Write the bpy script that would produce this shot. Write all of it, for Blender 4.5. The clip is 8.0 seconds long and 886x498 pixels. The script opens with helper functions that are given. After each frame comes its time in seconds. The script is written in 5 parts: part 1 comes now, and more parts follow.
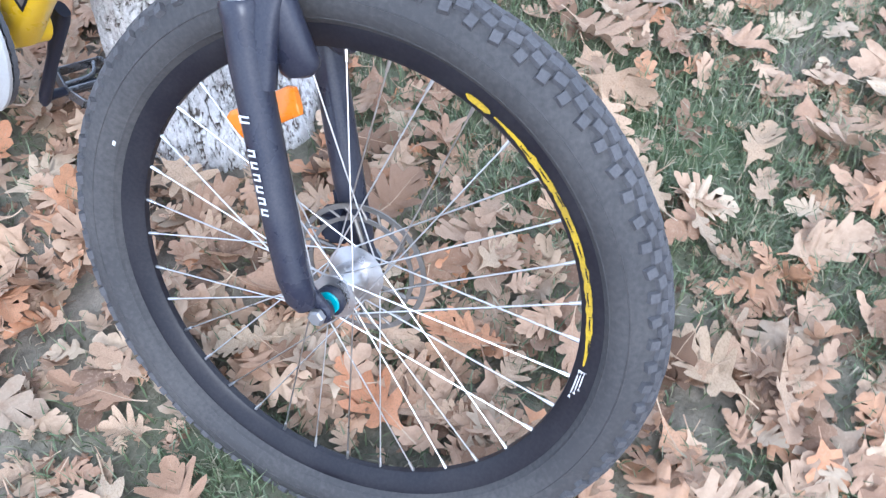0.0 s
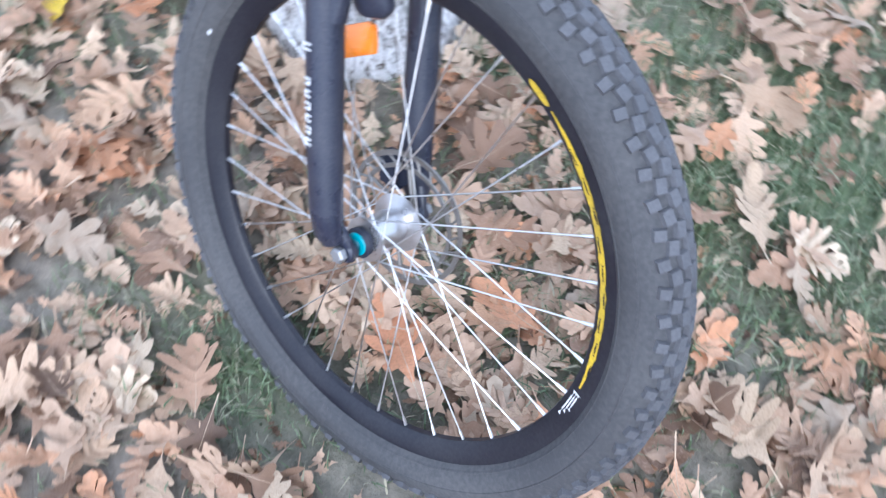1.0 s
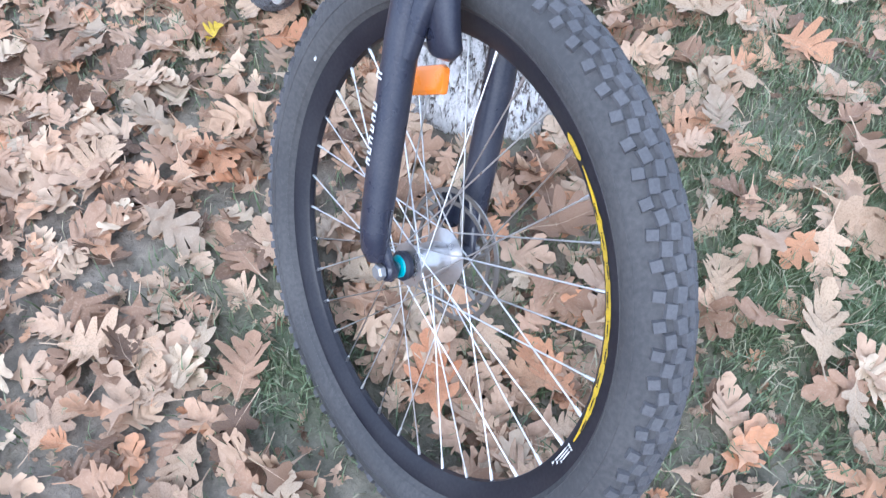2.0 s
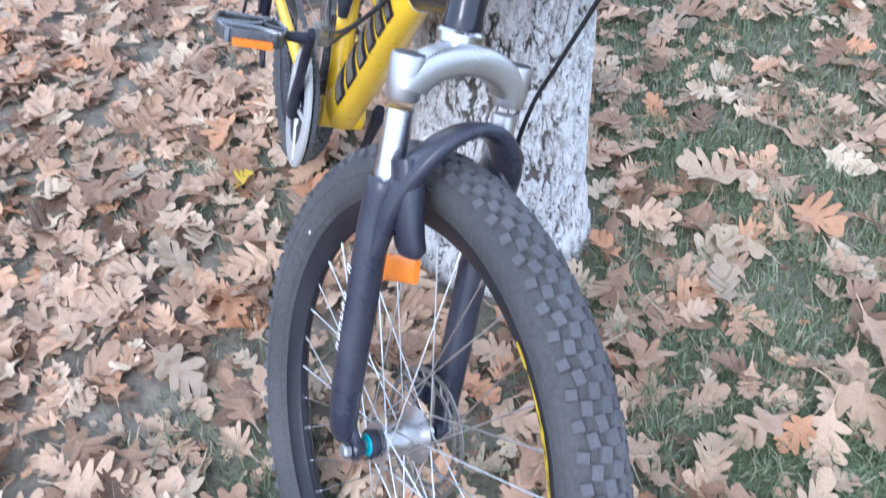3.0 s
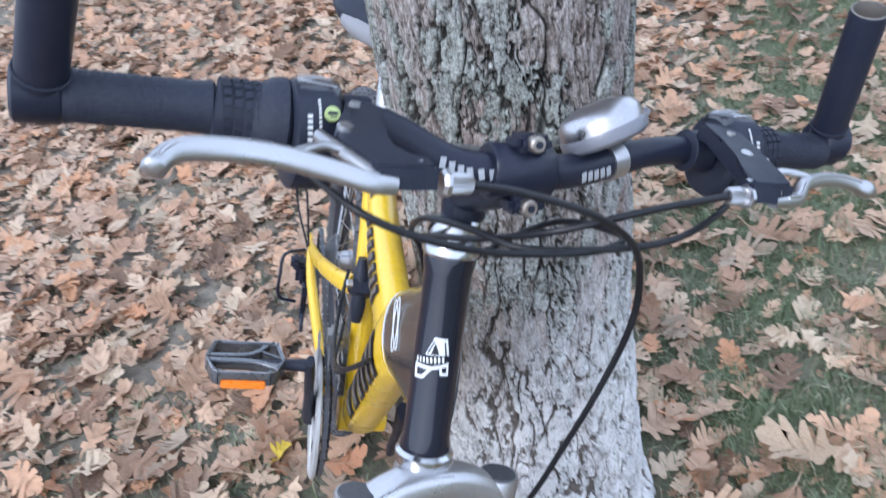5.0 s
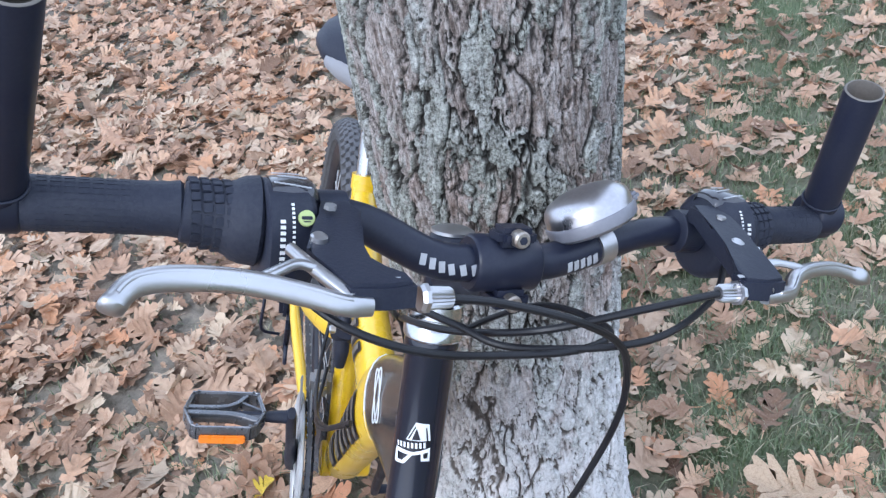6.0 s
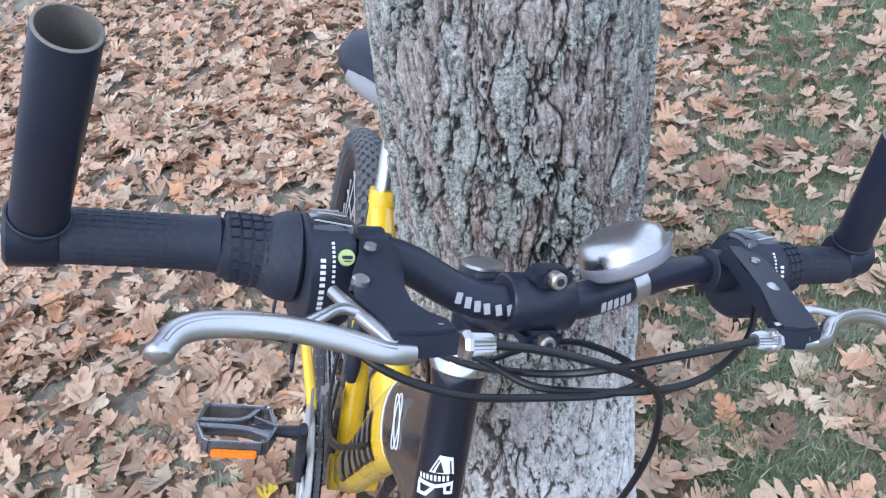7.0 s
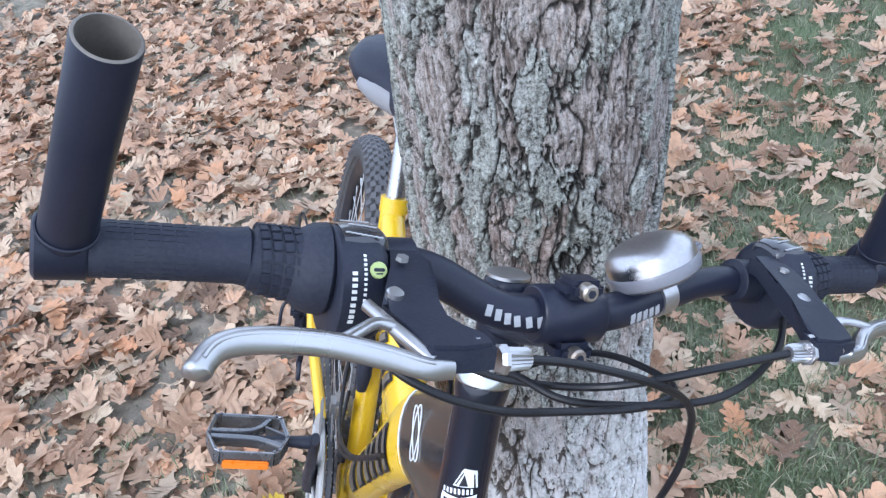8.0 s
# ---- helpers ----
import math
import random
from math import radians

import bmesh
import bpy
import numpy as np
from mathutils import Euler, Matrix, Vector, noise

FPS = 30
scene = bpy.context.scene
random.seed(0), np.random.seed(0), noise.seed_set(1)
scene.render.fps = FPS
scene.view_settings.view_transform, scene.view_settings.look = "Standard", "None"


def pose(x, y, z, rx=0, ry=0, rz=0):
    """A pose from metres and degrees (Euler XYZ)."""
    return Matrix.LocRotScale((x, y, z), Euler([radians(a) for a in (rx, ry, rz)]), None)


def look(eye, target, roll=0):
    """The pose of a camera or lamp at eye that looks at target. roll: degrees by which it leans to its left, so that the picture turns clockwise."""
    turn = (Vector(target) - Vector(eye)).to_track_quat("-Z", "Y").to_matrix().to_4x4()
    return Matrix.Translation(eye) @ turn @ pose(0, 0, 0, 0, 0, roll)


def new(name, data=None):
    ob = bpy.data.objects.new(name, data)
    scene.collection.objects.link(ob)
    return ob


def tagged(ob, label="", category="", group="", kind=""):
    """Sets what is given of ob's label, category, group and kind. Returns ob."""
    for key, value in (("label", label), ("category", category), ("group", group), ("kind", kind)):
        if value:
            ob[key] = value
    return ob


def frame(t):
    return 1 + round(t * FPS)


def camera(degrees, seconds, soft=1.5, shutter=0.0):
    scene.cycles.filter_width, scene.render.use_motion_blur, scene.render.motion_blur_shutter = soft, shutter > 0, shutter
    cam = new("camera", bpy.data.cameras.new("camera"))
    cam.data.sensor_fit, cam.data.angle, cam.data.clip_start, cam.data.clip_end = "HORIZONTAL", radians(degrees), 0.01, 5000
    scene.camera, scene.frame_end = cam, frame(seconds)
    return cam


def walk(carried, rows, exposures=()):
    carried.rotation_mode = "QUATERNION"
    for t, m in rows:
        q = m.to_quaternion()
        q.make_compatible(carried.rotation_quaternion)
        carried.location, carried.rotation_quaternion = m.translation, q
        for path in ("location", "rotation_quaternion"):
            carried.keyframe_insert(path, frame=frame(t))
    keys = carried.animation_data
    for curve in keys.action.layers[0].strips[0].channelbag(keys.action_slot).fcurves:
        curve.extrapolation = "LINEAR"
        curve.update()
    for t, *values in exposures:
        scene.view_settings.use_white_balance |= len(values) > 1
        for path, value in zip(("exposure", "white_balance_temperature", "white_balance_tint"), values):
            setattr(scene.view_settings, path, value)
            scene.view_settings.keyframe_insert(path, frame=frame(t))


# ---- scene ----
# camera and its walk
cam = camera(57.9, 8.0, soft=1.3, shutter=0.35)
PATH = [
    (0.0, (0.1315, 0.1408, 1.0187), (0.5242, 0.6781, 0.0202), 0.33),
    (0.5, (0.2116, 0.1403, 1.0193), (0.5169, 0.7045, 0.0051), -1.00),
    (1.0, (0.2601, 0.1320, 1.0197), (0.4137, 0.6884, -0.0324), -0.39),
    (1.2, (0.2880, 0.0854, 1.0137), (0.3614, 0.6857, -0.0227), 0.40),
    (2.3, (0.3575, 0.0516, 1.0508), (0.3362, 0.7630, 0.0846), -3.86),
    (2.5, (0.3749, 0.0678, 1.0668), (0.3467, 0.8045, 0.1200), -4.10),
    (3.0, (0.4436, 0.1065, 1.1047), (0.3435, 0.9124, 0.2212), -5.07),
    (3.5, (0.4552, 0.1660, 1.1418), (0.3243, 1.0278, 0.3170), -8.26),
    (4.0, (0.4378, 0.2353, 1.1634), (0.3654, 1.1340, 0.3715), -5.75),
    (4.5, (0.4740, 0.2989, 1.1806), (0.3693, 1.2168, 0.4147), -8.54),
    (5.0, (0.5694, 0.3922, 1.1996), (0.3029, 1.3117, 0.4761), -13.00),
    (5.2, (0.5947, 0.4181, 1.2099), (0.2815, 1.3350, 0.5019), -14.74),
    (6.3, (0.5588, 0.4582, 1.2450), (0.3221, 1.3797, 0.5137), -11.68),
    (6.5, (0.5514, 0.4663, 1.2518), (0.3047, 1.3888, 0.5251), -11.02),
    (7.0, (0.5504, 0.4641, 1.2557), (0.3011, 1.3850, 0.5278), -10.46),
    (7.5, (0.5404, 0.4672, 1.2551), (0.2969, 1.3892, 0.5267), -10.12),
    (8.0, (0.5288, 0.4693, 1.2571), (0.2848, 1.3958, 0.5345), -10.27),
]
walk(cam, [(t, look(e, g, r)) for t, e, g, r in PATH], [(0.0, 1.10, 5350, 10), (1.0, 1.10, 5250, 10), (2.5, 1.04, 5250, 10), (3.5, 0.86, 5250, 10), (4.5, 0.70, 5400, 10), (5.2, 0.69, 5450, 10), (6.5, 0.75, 5450, 10), (8.0, 0.79, 5450, 10)])

# overcast daylight
world = bpy.data.worlds.new("overcast_sky")
scene.world = world
world.use_nodes = True
wn, wl = world.node_tree.nodes, world.node_tree.links
wn.clear()
sky = wn.new("ShaderNodeTexSky")
sky.sky_type, sky.sun_disc = "NISHITA", False
sky.sun_elevation, sky.sun_rotation = radians(38), radians(200)
sky.air_density, sky.dust_density, sky.ozone_density = 1.0, 4.0, 1.0
veil = wn.new("ShaderNodeMix")
veil.data_type = "RGBA"
veil.inputs[0].default_value = 0.72
veil.inputs[7].default_value = (10.2, 10.9, 12.0, 1)
back, wout = wn.new("ShaderNodeBackground"), wn.new("ShaderNodeOutputWorld")
back.inputs[1].default_value = 0.115
wl.new(sky.outputs[0], veil.inputs[6])
wl.new(veil.outputs[2], back.inputs[0])
wl.new(back.outputs[0], wout.inputs[0])
sun = new("sun", bpy.data.lights.new("sun", "SUN"))
sun.data.energy, sun.data.angle, sun.data.color = 0.9, radians(25), (1.0, 0.96, 0.9)
sun.matrix_world = look((-2.0, -5.0, 5.5), (0, 0, 0))


# ---- materials ----
def nodes_of(name):
    mat = bpy.data.materials.new(name)
    mat.use_nodes = True
    nt = mat.node_tree
    return mat, nt, nt.nodes["Principled BSDF"]


def mapped(nt, scale=(1, 1, 1), space="Object"):
    co, mp = nt.nodes.new("ShaderNodeTexCoord"), nt.nodes.new("ShaderNodeMapping")
    mp.inputs["Scale"].default_value = scale
    nt.links.new(co.outputs[space], mp.inputs[0])
    return mp.outputs[0]


def noise_tex(nt, vec, scale, detail=4, rough=0.55):
    tex = nt.nodes.new("ShaderNodeTexNoise")
    tex.inputs["Scale"].default_value, tex.inputs["Detail"].default_value = scale, detail
    tex.inputs["Roughness"].default_value = rough
    nt.links.new(vec, tex.inputs["Vector"])
    return tex.outputs["Fac"]


def ramp(nt, fac, stops, mode="LINEAR"):
    r = nt.nodes.new("ShaderNodeValToRGB")
    r.color_ramp.interpolation = mode
    el = r.color_ramp.elements
    while len(el) < len(stops):
        el.new(0.5)
    for e, (p, c) in zip(el, stops):
        e.position, e.color = p, (*c, 1) if len(c) == 3 else c
    nt.links.new(fac, r.inputs[0])
    return r.outputs[0]


def grey(v):
    return (v, v, v)


def mix(nt, fac, a, b, mode="MIX"):
    mx = nt.nodes.new("ShaderNodeMix")
    mx.data_type, mx.blend_type = "RGBA", mode
    for sock, val in ((mx.inputs[0], fac), (mx.inputs[6], a), (mx.inputs[7], b)):
        if isinstance(val, (int, float)):
            sock.default_value = val
        elif isinstance(val, tuple):
            sock.default_value = (*val, 1)
        else:
            nt.links.new(val, sock)
    return mx.outputs[2]


def bump(nt, bsdf, height, strength, dist):
    bp = nt.nodes.new("ShaderNodeBump")
    bp.inputs["Strength"].default_value, bp.inputs["Distance"].default_value = strength, dist
    nt.links.new(height, bp.inputs["Height"])
    nt.links.new(bp.outputs[0], bsdf.inputs["Normal"])


def plain(name, colour, rough=0.4, metal=0.0, dust=0.15, dust_col=(0.22, 0.19, 0.16), scale=40, coat=0.0, relief=0.0):
    """Paint, plastic, rubber or metal, with dust and fine wear."""
    mat, nt, b = nodes_of(name)
    vec = mapped(nt)
    big, fine = noise_tex(nt, vec, scale * 0.3, 5), noise_tex(nt, vec, scale * 6, 3)
    spots = ramp(nt, mix(nt, 0.45, big, fine), [(0.42, grey(0)), (0.72, grey(1))])
    fac = nt.nodes.new("ShaderNodeMath")
    fac.operation = "MULTIPLY"
    fac.inputs[1].default_value = dust
    nt.links.new(spots, fac.inputs[0])
    nt.links.new(mix(nt, fac.outputs[0], colour, dust_col), b.inputs["Base Color"])
    rg = ramp(nt, big, [(0.3, grey(max(0.03, rough - 0.1))), (0.7, grey(min(1, rough + 0.12)))])
    nt.links.new(rg, b.inputs["Roughness"])
    b.inputs["Metallic"].default_value = metal
    b.inputs["Coat Weight"].default_value = coat
    b.inputs["Coat Roughness"].default_value = 0.15
    if relief:
        bump(nt, b, fine, relief, 0.002)
    return mat


RUBBER = plain("tyre_rubber", (0.047, 0.046, 0.049), 0.78, 0, 0.6, (0.122, 0.116, 0.113), 30, relief=0.4)
TREAD = plain("tread_rubber", (0.074, 0.073, 0.080), 0.78, 0, 0.7, (0.135, 0.132, 0.140), 50, relief=0.4)
RIM = plain("rim_black", (0.011, 0.011, 0.017), 0.38, 0, 0.14, (0.14, 0.13, 0.13), 40)
FORK_BLACK = plain("fork_black", (0.020, 0.0225, 0.040), 0.30, 0, 0.24, (0.16, 0.15, 0.15), 60)
PLASTIC = plain("black_plastic", (0.014, 0.017, 0.032), 0.45, 0, 0.12, (0.13, 0.13, 0.14), 80, relief=0.15)
GRIP = plain("grip_rubber", (0.017, 0.0205, 0.036), 0.6, 0, 0.2, (0.11, 0.11, 0.12), 60, relief=0.3)
BAR_BLACK = plain("satin_black_alloy", (0.012, 0.0145, 0.030), 0.36, 0, 0.08, (0.12, 0.12, 0.12), 70)
NAVY = plain("dark_navy_enamel", (0.006, 0.0072, 0.018), 0.12, 0, 0.04, (0.1, 0.1, 0.1), 50, coat=0.35)
CHROME = plain("worn_chrome", (0.58, 0.58, 0.60), 0.2, 1, 0.35, (0.34, 0.31, 0.28), 50)
SATIN = plain("satin_grey_alloy", (0.54, 0.53, 0.54), 0.33, 0.9, 0.40, (0.34, 0.31, 0.29), 40)
ALLOY = plain("polished_alloy", (0.50, 0.495, 0.51), 0.34, 1, 0.3, (0.42, 0.40, 0.38), 60)
BELL = plain("bell_chrome", (0.52, 0.505, 0.525), 0.32, 1, 0.45, (0.30, 0.29, 0.30), 60)
STANCHION = plain("streaked_bright_steel", (0.66, 0.66, 0.70), 0.27, 1, 0.30, (0.42, 0.42, 0.45), 40)
DISC = plain("brake_disc_steel", (0.26, 0.245, 0.23), 0.45, 0.9, 0.5, (0.2, 0.16, 0.13), 60)
PEDAL = plain("scuffed_pedal_alloy", (0.14, 0.143, 0.155), 0.25, 0.7, 0.4, (0.34, 0.34, 0.36), 90)
MOUTH = plain("worn_tube_mouth", (0.16, 0.145, 0.13), 0.5, 0.3, 0.4, (0.30, 0.26, 0.22), 80)
STEEL = plain("spoke_steel", (0.66, 0.65, 0.65), 0.34, 1, 0.25, (0.4, 0.38, 0.36), 60)
CAP = plain("dark_grey_cap", (0.05, 0.052, 0.062), 0.45, 0.0, 0.3, (0.25, 0.24, 0.23), 80)
GUARD = plain("dull_grey_steel", (0.30, 0.30, 0.31), 0.5, 0.7, 0.4, (0.3, 0.27, 0.24), 60)
GUARD_RING = plain("scuffed_pale_guard", (0.50, 0.50, 0.50), 0.5, 0.4, 0.45, (0.33, 0.31, 0.29), 70)
YELLOW = plain("yellow_enamel", (0.78, 0.50, 0.012), 0.3, 0, 0.1, (0.45, 0.3, 0.1), 30, coat=0.5)
STRIPE = plain("worn_yellow_sticker", (0.62, 0.42, 0.02), 0.45, 0, 0.75, (0.16, 0.11, 0.03), 60)
BROWN = plain("brown_enamel", (0.017, 0.0145, 0.014), 0.22, 0, 0.25, (0.13, 0.11, 0.10), 40, coat=0.3)
ORANGE = plain("orange_reflector", (0.85, 0.22, 0.01), 0.3, 0, 0.1, (0.6, 0.3, 0.1), 200, coat=0.5)
TEAL = plain("teal_seal", (0.01, 0.33, 0.40), 0.4, 0, 0.1, (0.2, 0.3, 0.3), 200)
WHITE = plain("white_print", (0.72, 0.72, 0.72), 0.5, 0, 0.2, (0.4, 0.4, 0.4), 300)
PRINT = plain("grey_white_print", (0.42, 0.43, 0.46), 0.5, 0, 0.3, (0.15, 0.15, 0.16), 300)
DECAL = plain("grey_decal_print", (0.10, 0.085, 0.075), 0.4, 0, 0.5, (0.35, 0.3, 0.25), 200)
LIME = plain("lime_sticker", (0.42, 0.50, 0.20), 0.5, 0, 0.3, (0.4, 0.5, 0.2), 300)
CLEAR_GREY = plain("smoky_grey_plastic", (0.16, 0.16, 0.185), 0.35, 0, 0.25, (0.28, 0.28, 0.30), 60, coat=0.2)
SCUFF = plain("scuffed_bare_metal", (0.34, 0.34, 0.36), 0.35, 0.8, 0.8, (0.06, 0.06, 0.07), 120)
CABLE = plain("cable_housing", (0.010, 0.010, 0.013), 0.38, 0, 0.08, (0.1, 0.1, 0.1), 120)
RUST = plain("rusty_bolt", (0.45, 0.42, 0.38), 0.4, 0.9, 0.7, (0.22, 0.11, 0.05), 300)
SADDLE_GREY = plain("grey_saddle_vinyl", (0.26, 0.26, 0.28), 0.6, 0, 0.2, (0.25, 0.23, 0.21), 60, relief=0.2)
WINDOW = plain("clear_display", (0.03, 0.03, 0.04), 0.08, 0.3, 0.02, (0.2, 0.2, 0.2), 80, coat=1.0)


for dull in (RIM, PLASTIC, BAR_BLACK, GRIP, CABLE):
    dull.node_tree.nodes["Principled BSDF"].inputs["Specular IOR Level"].default_value = 0.33


def leaf_material(name, per_object, tint=None):
    mat, nt, b = nodes_of(name)
    if per_object:
        rnd = nt.nodes.new("ShaderNodeObjectInfo").outputs["Random"]
    else:
        rnd = nt.nodes.new("ShaderNodeNewGeometry").outputs["Random Per Island"]
    stops = tint or [(0.0, (0.12, 0.072, 0.048)), (0.12, (0.26, 0.155, 0.098)), (0.25, (0.45, 0.276, 0.178)), (0.40, (0.54, 0.370, 0.255)),
                     (0.55, (0.40, 0.272, 0.186)), (0.68, (0.62, 0.458, 0.322)), (0.80, (0.58, 0.28, 0.145)), (0.90, (0.65, 0.515, 0.37)), (1.0, (0.32, 0.245, 0.18))]
    col = ramp(nt, rnd, stops)
    vec = mapped(nt)
    blot, vein = noise_tex(nt, vec, 45, 5), noise_tex(nt, mapped(nt, (1, 1, 1)), 260, 3)
    col = mix(nt, ramp(nt, blot, [(0.45, grey(0)), (0.75, grey(0.55))]), col, (0.22, 0.125, 0.07))
    col = mix(nt, ramp(nt, vein, [(0.5, grey(0)), (0.8, grey(0.35))]), col, (0.60, 0.45, 0.33))
    nt.links.new(col, b.inputs["Base Color"])
    b.inputs["Roughness"].default_value = 0.6
    bump(nt, b, mix(nt, 0.4, blot, vein), 0.5, 0.004)
    thin = nt.nodes.new("ShaderNodeBsdfTranslucent")
    nt.links.new(col, thin.inputs[0])
    ms = nt.nodes.new("ShaderNodeMixShader")
    ms.inputs[0].default_value = 0.16
    nt.links.new(b.outputs[0], ms.inputs[1])
    nt.links.new(thin.outputs[0], ms.inputs[2])
    nt.links.new(ms.outputs[0], nt.nodes["Material Output"].inputs[0])
    return mat


LEAF_ONE = leaf_material("dry_oak_leaf", True)
LEAF_MANY = leaf_material("leaf_litter", False)
LEAF_TAN = leaf_material("tan_leaf_litter", False, [(0.0, (0.16, 0.094, 0.062)), (0.12, (0.33, 0.198, 0.125)), (0.25, (0.48, 0.285, 0.180)), (0.40, (0.57, 0.378, 0.264)), (0.55, (0.41, 0.287, 0.204)),
                                                        (0.68, (0.60, 0.455, 0.330)), (0.80, (0.55, 0.28, 0.145)), (0.90, (0.62, 0.495, 0.368)), (1.0, (0.31, 0.245, 0.17))])
LEAF_ORANGE = leaf_material("orange_oak_leaf", True, [(0.0, (0.50, 0.20, 0.095)), (1.0, (0.60, 0.30, 0.16))])
LEAF_PALE = leaf_material("pale_oak_leaf", True, [(0.0, (0.54, 0.41, 0.285)), (1.0, (0.52, 0.36, 0.235))])
RIB = plain("pale_leaf_rib", (0.50, 0.37, 0.26), 0.6, 0, 0.4, (0.34, 0.22, 0.14), 60)
LEAF_YELLOW = leaf_material("yellow_leaf", True, [(0.0, (0.80, 0.58, 0.05)), (1.0, (0.80, 0.60, 0.08))])


def grass_material():
    mat, nt, b = nodes_of("grass")
    rnd = nt.nodes.new("ShaderNodeNewGeometry").outputs["Random Per Island"]
    col = ramp(nt, rnd, [(0.0, (0.073, 0.106, 0.050)), (0.45, (0.130, 0.172, 0.086)), (0.72, (0.195, 0.232, 0.128)), (0.86, (0.27, 0.26, 0.17)), (1.0, (0.40, 0.35, 0.25))])
    nt.links.new(col, b.inputs["Base Color"])
    b.inputs["Roughness"].default_value = 0.5
    return mat


def soil_material():
    mat, nt, b = nodes_of("soil")
    vec = mapped(nt)
    a, c, fine = noise_tex(nt, vec, 2.2, 6), noise_tex(nt, vec, 26, 6, 0.65), noise_tex(nt, vec, 140, 4, 0.7)
    col = ramp(nt, c, [(0.3, (0.105, 0.090, 0.074)), (0.5, (0.20, 0.172, 0.142)), (0.7, (0.31, 0.265, 0.215))])
    at = nt.nodes.new("ShaderNodeAttribute")
    at.attribute_name = "green"
    col = mix(nt, mix(nt, 0.8, at.outputs["Fac"], ramp(nt, a, [(0.35, grey(0)), (0.6, grey(1))]), "MULTIPLY"), col, (0.095, 0.128, 0.062))
    col = mix(nt, ramp(nt, fine, [(0.5, grey(0)), (0.75, grey(0.5))]), col, (0.30, 0.26, 0.20))
    nt.links.new(col, b.inputs["Base Color"])
    b.inputs["Roughness"].default_value = 0.95
    bump(nt, b, mix(nt, 0.5, c, fine), 0.8, 0.01)
    return mat


def bark_material():
    mat, nt, b = nodes_of("oak_bark")
    vec = mapped(nt)
    tall, flaky = mapped(nt, (1, 1, 0.13)), mapped(nt, (1, 1, 0.45))
    at = nt.nodes.new("ShaderNodeAttribute")
    at.attribute_name = "ridge"
    pl = nt.nodes.new("ShaderNodeAttribute")
    pl.attribute_name = "plate"
    big, fine = noise_tex(nt, vec, 6, 5), noise_tex(nt, vec, 640, 3, 0.7)
    fib, mid = noise_tex(nt, tall, 250, 5, 0.65), noise_tex(nt, flaky, 75, 7, 0.72)
    crust = noise_tex(nt, vec, 210, 6, 0.75)
    # stringy brown inner bark, redder in places
    fibre = ramp(nt, mix(nt, 0.5, fib, mid), [(0.36, (0.055, 0.044, 0.038)), (0.43, (0.17, 0.135, 0.118)), (0.50, (0.325, 0.285, 0.265)), (0.58, (0.45, 0.41, 0.39)), (0.70, (0.62, 0.59, 0.57))])
    red = ramp(nt, noise_tex(nt, mapped(nt, (1, 1, 0.3)), 17, 4, 0.6), [(0.50, grey(0)), (0.64, grey(0.6))])
    fibre = mix(nt, red, fibre, mix(nt, 1.0, fibre, (1.10, 0.83, 0.71), "MULTIPLY"))
    # grey crusted plates with a trace of green
    scale = ramp(nt, mix(nt, 0.45, crust, mid), [(0.37, (0.06, 0.057, 0.052)), (0.44, (0.20, 0.197, 0.185)), (0.50, (0.36, 0.36, 0.35)), (0.58, (0.49, 0.495, 0.485)), (0.70, (0.68, 0.685, 0.67))])
    moss = mix(nt, ramp(nt, big, [(0.42, grey(0)), (0.60, grey(0.55))]), scale, mix(nt, 1.0, scale, (0.92, 0.98, 0.86), "MULTIPLY"))
    where = ramp(nt, mix(nt, 0.25, pl.outputs["Fac"], mid), [(0.32, grey(0.0)), (0.66, grey(0.95))])
    col = mix(nt, where, fibre, moss)
    speck = ramp(nt, mix(nt, 0.5, fine, crust), [(0.38, grey(0.30)), (0.47, grey(0.90)), (0.58, grey(1.25))])
    col = mix(nt, 1.0, col, speck, "MULTIPLY")
    # shade inside cracks and furrows, put into the colour by the ridge value
    crack_shade = ramp(nt, at.outputs["Fac"], [(0.15, grey(0.97)), (0.36, grey(0.72)), (0.66, grey(0.0))])
    # old lime wash, brushed higher on one side, worn off the edges and the cracks
    sep, add, tilt = nt.nodes.new("ShaderNodeSeparateXYZ"), nt.nodes.new("ShaderNodeMath"), nt.nodes.new("ShaderNodeMath")
    nt.links.new(vec, sep.inputs[0])
    tilt.operation = add.operation = "MULTIPLY_ADD"
    tilt.inputs[1].default_value = -0.45
    nt.links.new(sep.outputs[0], tilt.inputs[0])
    nt.links.new(sep.outputs[2], tilt.inputs[2])
    add.inputs[1].default_value = 0.44
    nt.links.new(noise_tex(nt, flaky, 15, 8, 0.75), add.inputs[0])
    nt.links.new(tilt.outputs[0], add.inputs[2])
    low = ramp(nt, add.outputs[0], [(0.55, grey(1)), (0.68, grey(0.65)), (0.84, grey(0))])
    # painted crack shade: near-black on bare bark, brown under the wash
    col = mix(nt, crack_shade, col, mix(nt, low, (0.030, 0.025, 0.022), (0.15, 0.125, 0.11)))
    worn = ramp(nt, mix(nt, 0.45, mix(nt, 0.5, mid, fib), noise_tex(nt, vec, 36, 4, 0.7)), [(0.38, grey(0.18)), (0.50, grey(0.96))])
    deep = ramp(nt, at.outputs["Fac"], [(0.28, grey(0.0)), (0.66, grey(1))])
    wash = mix(nt, 1.0, mix(nt, 1.0, low, worn, "MULTIPLY"), deep, "MULTIPLY")
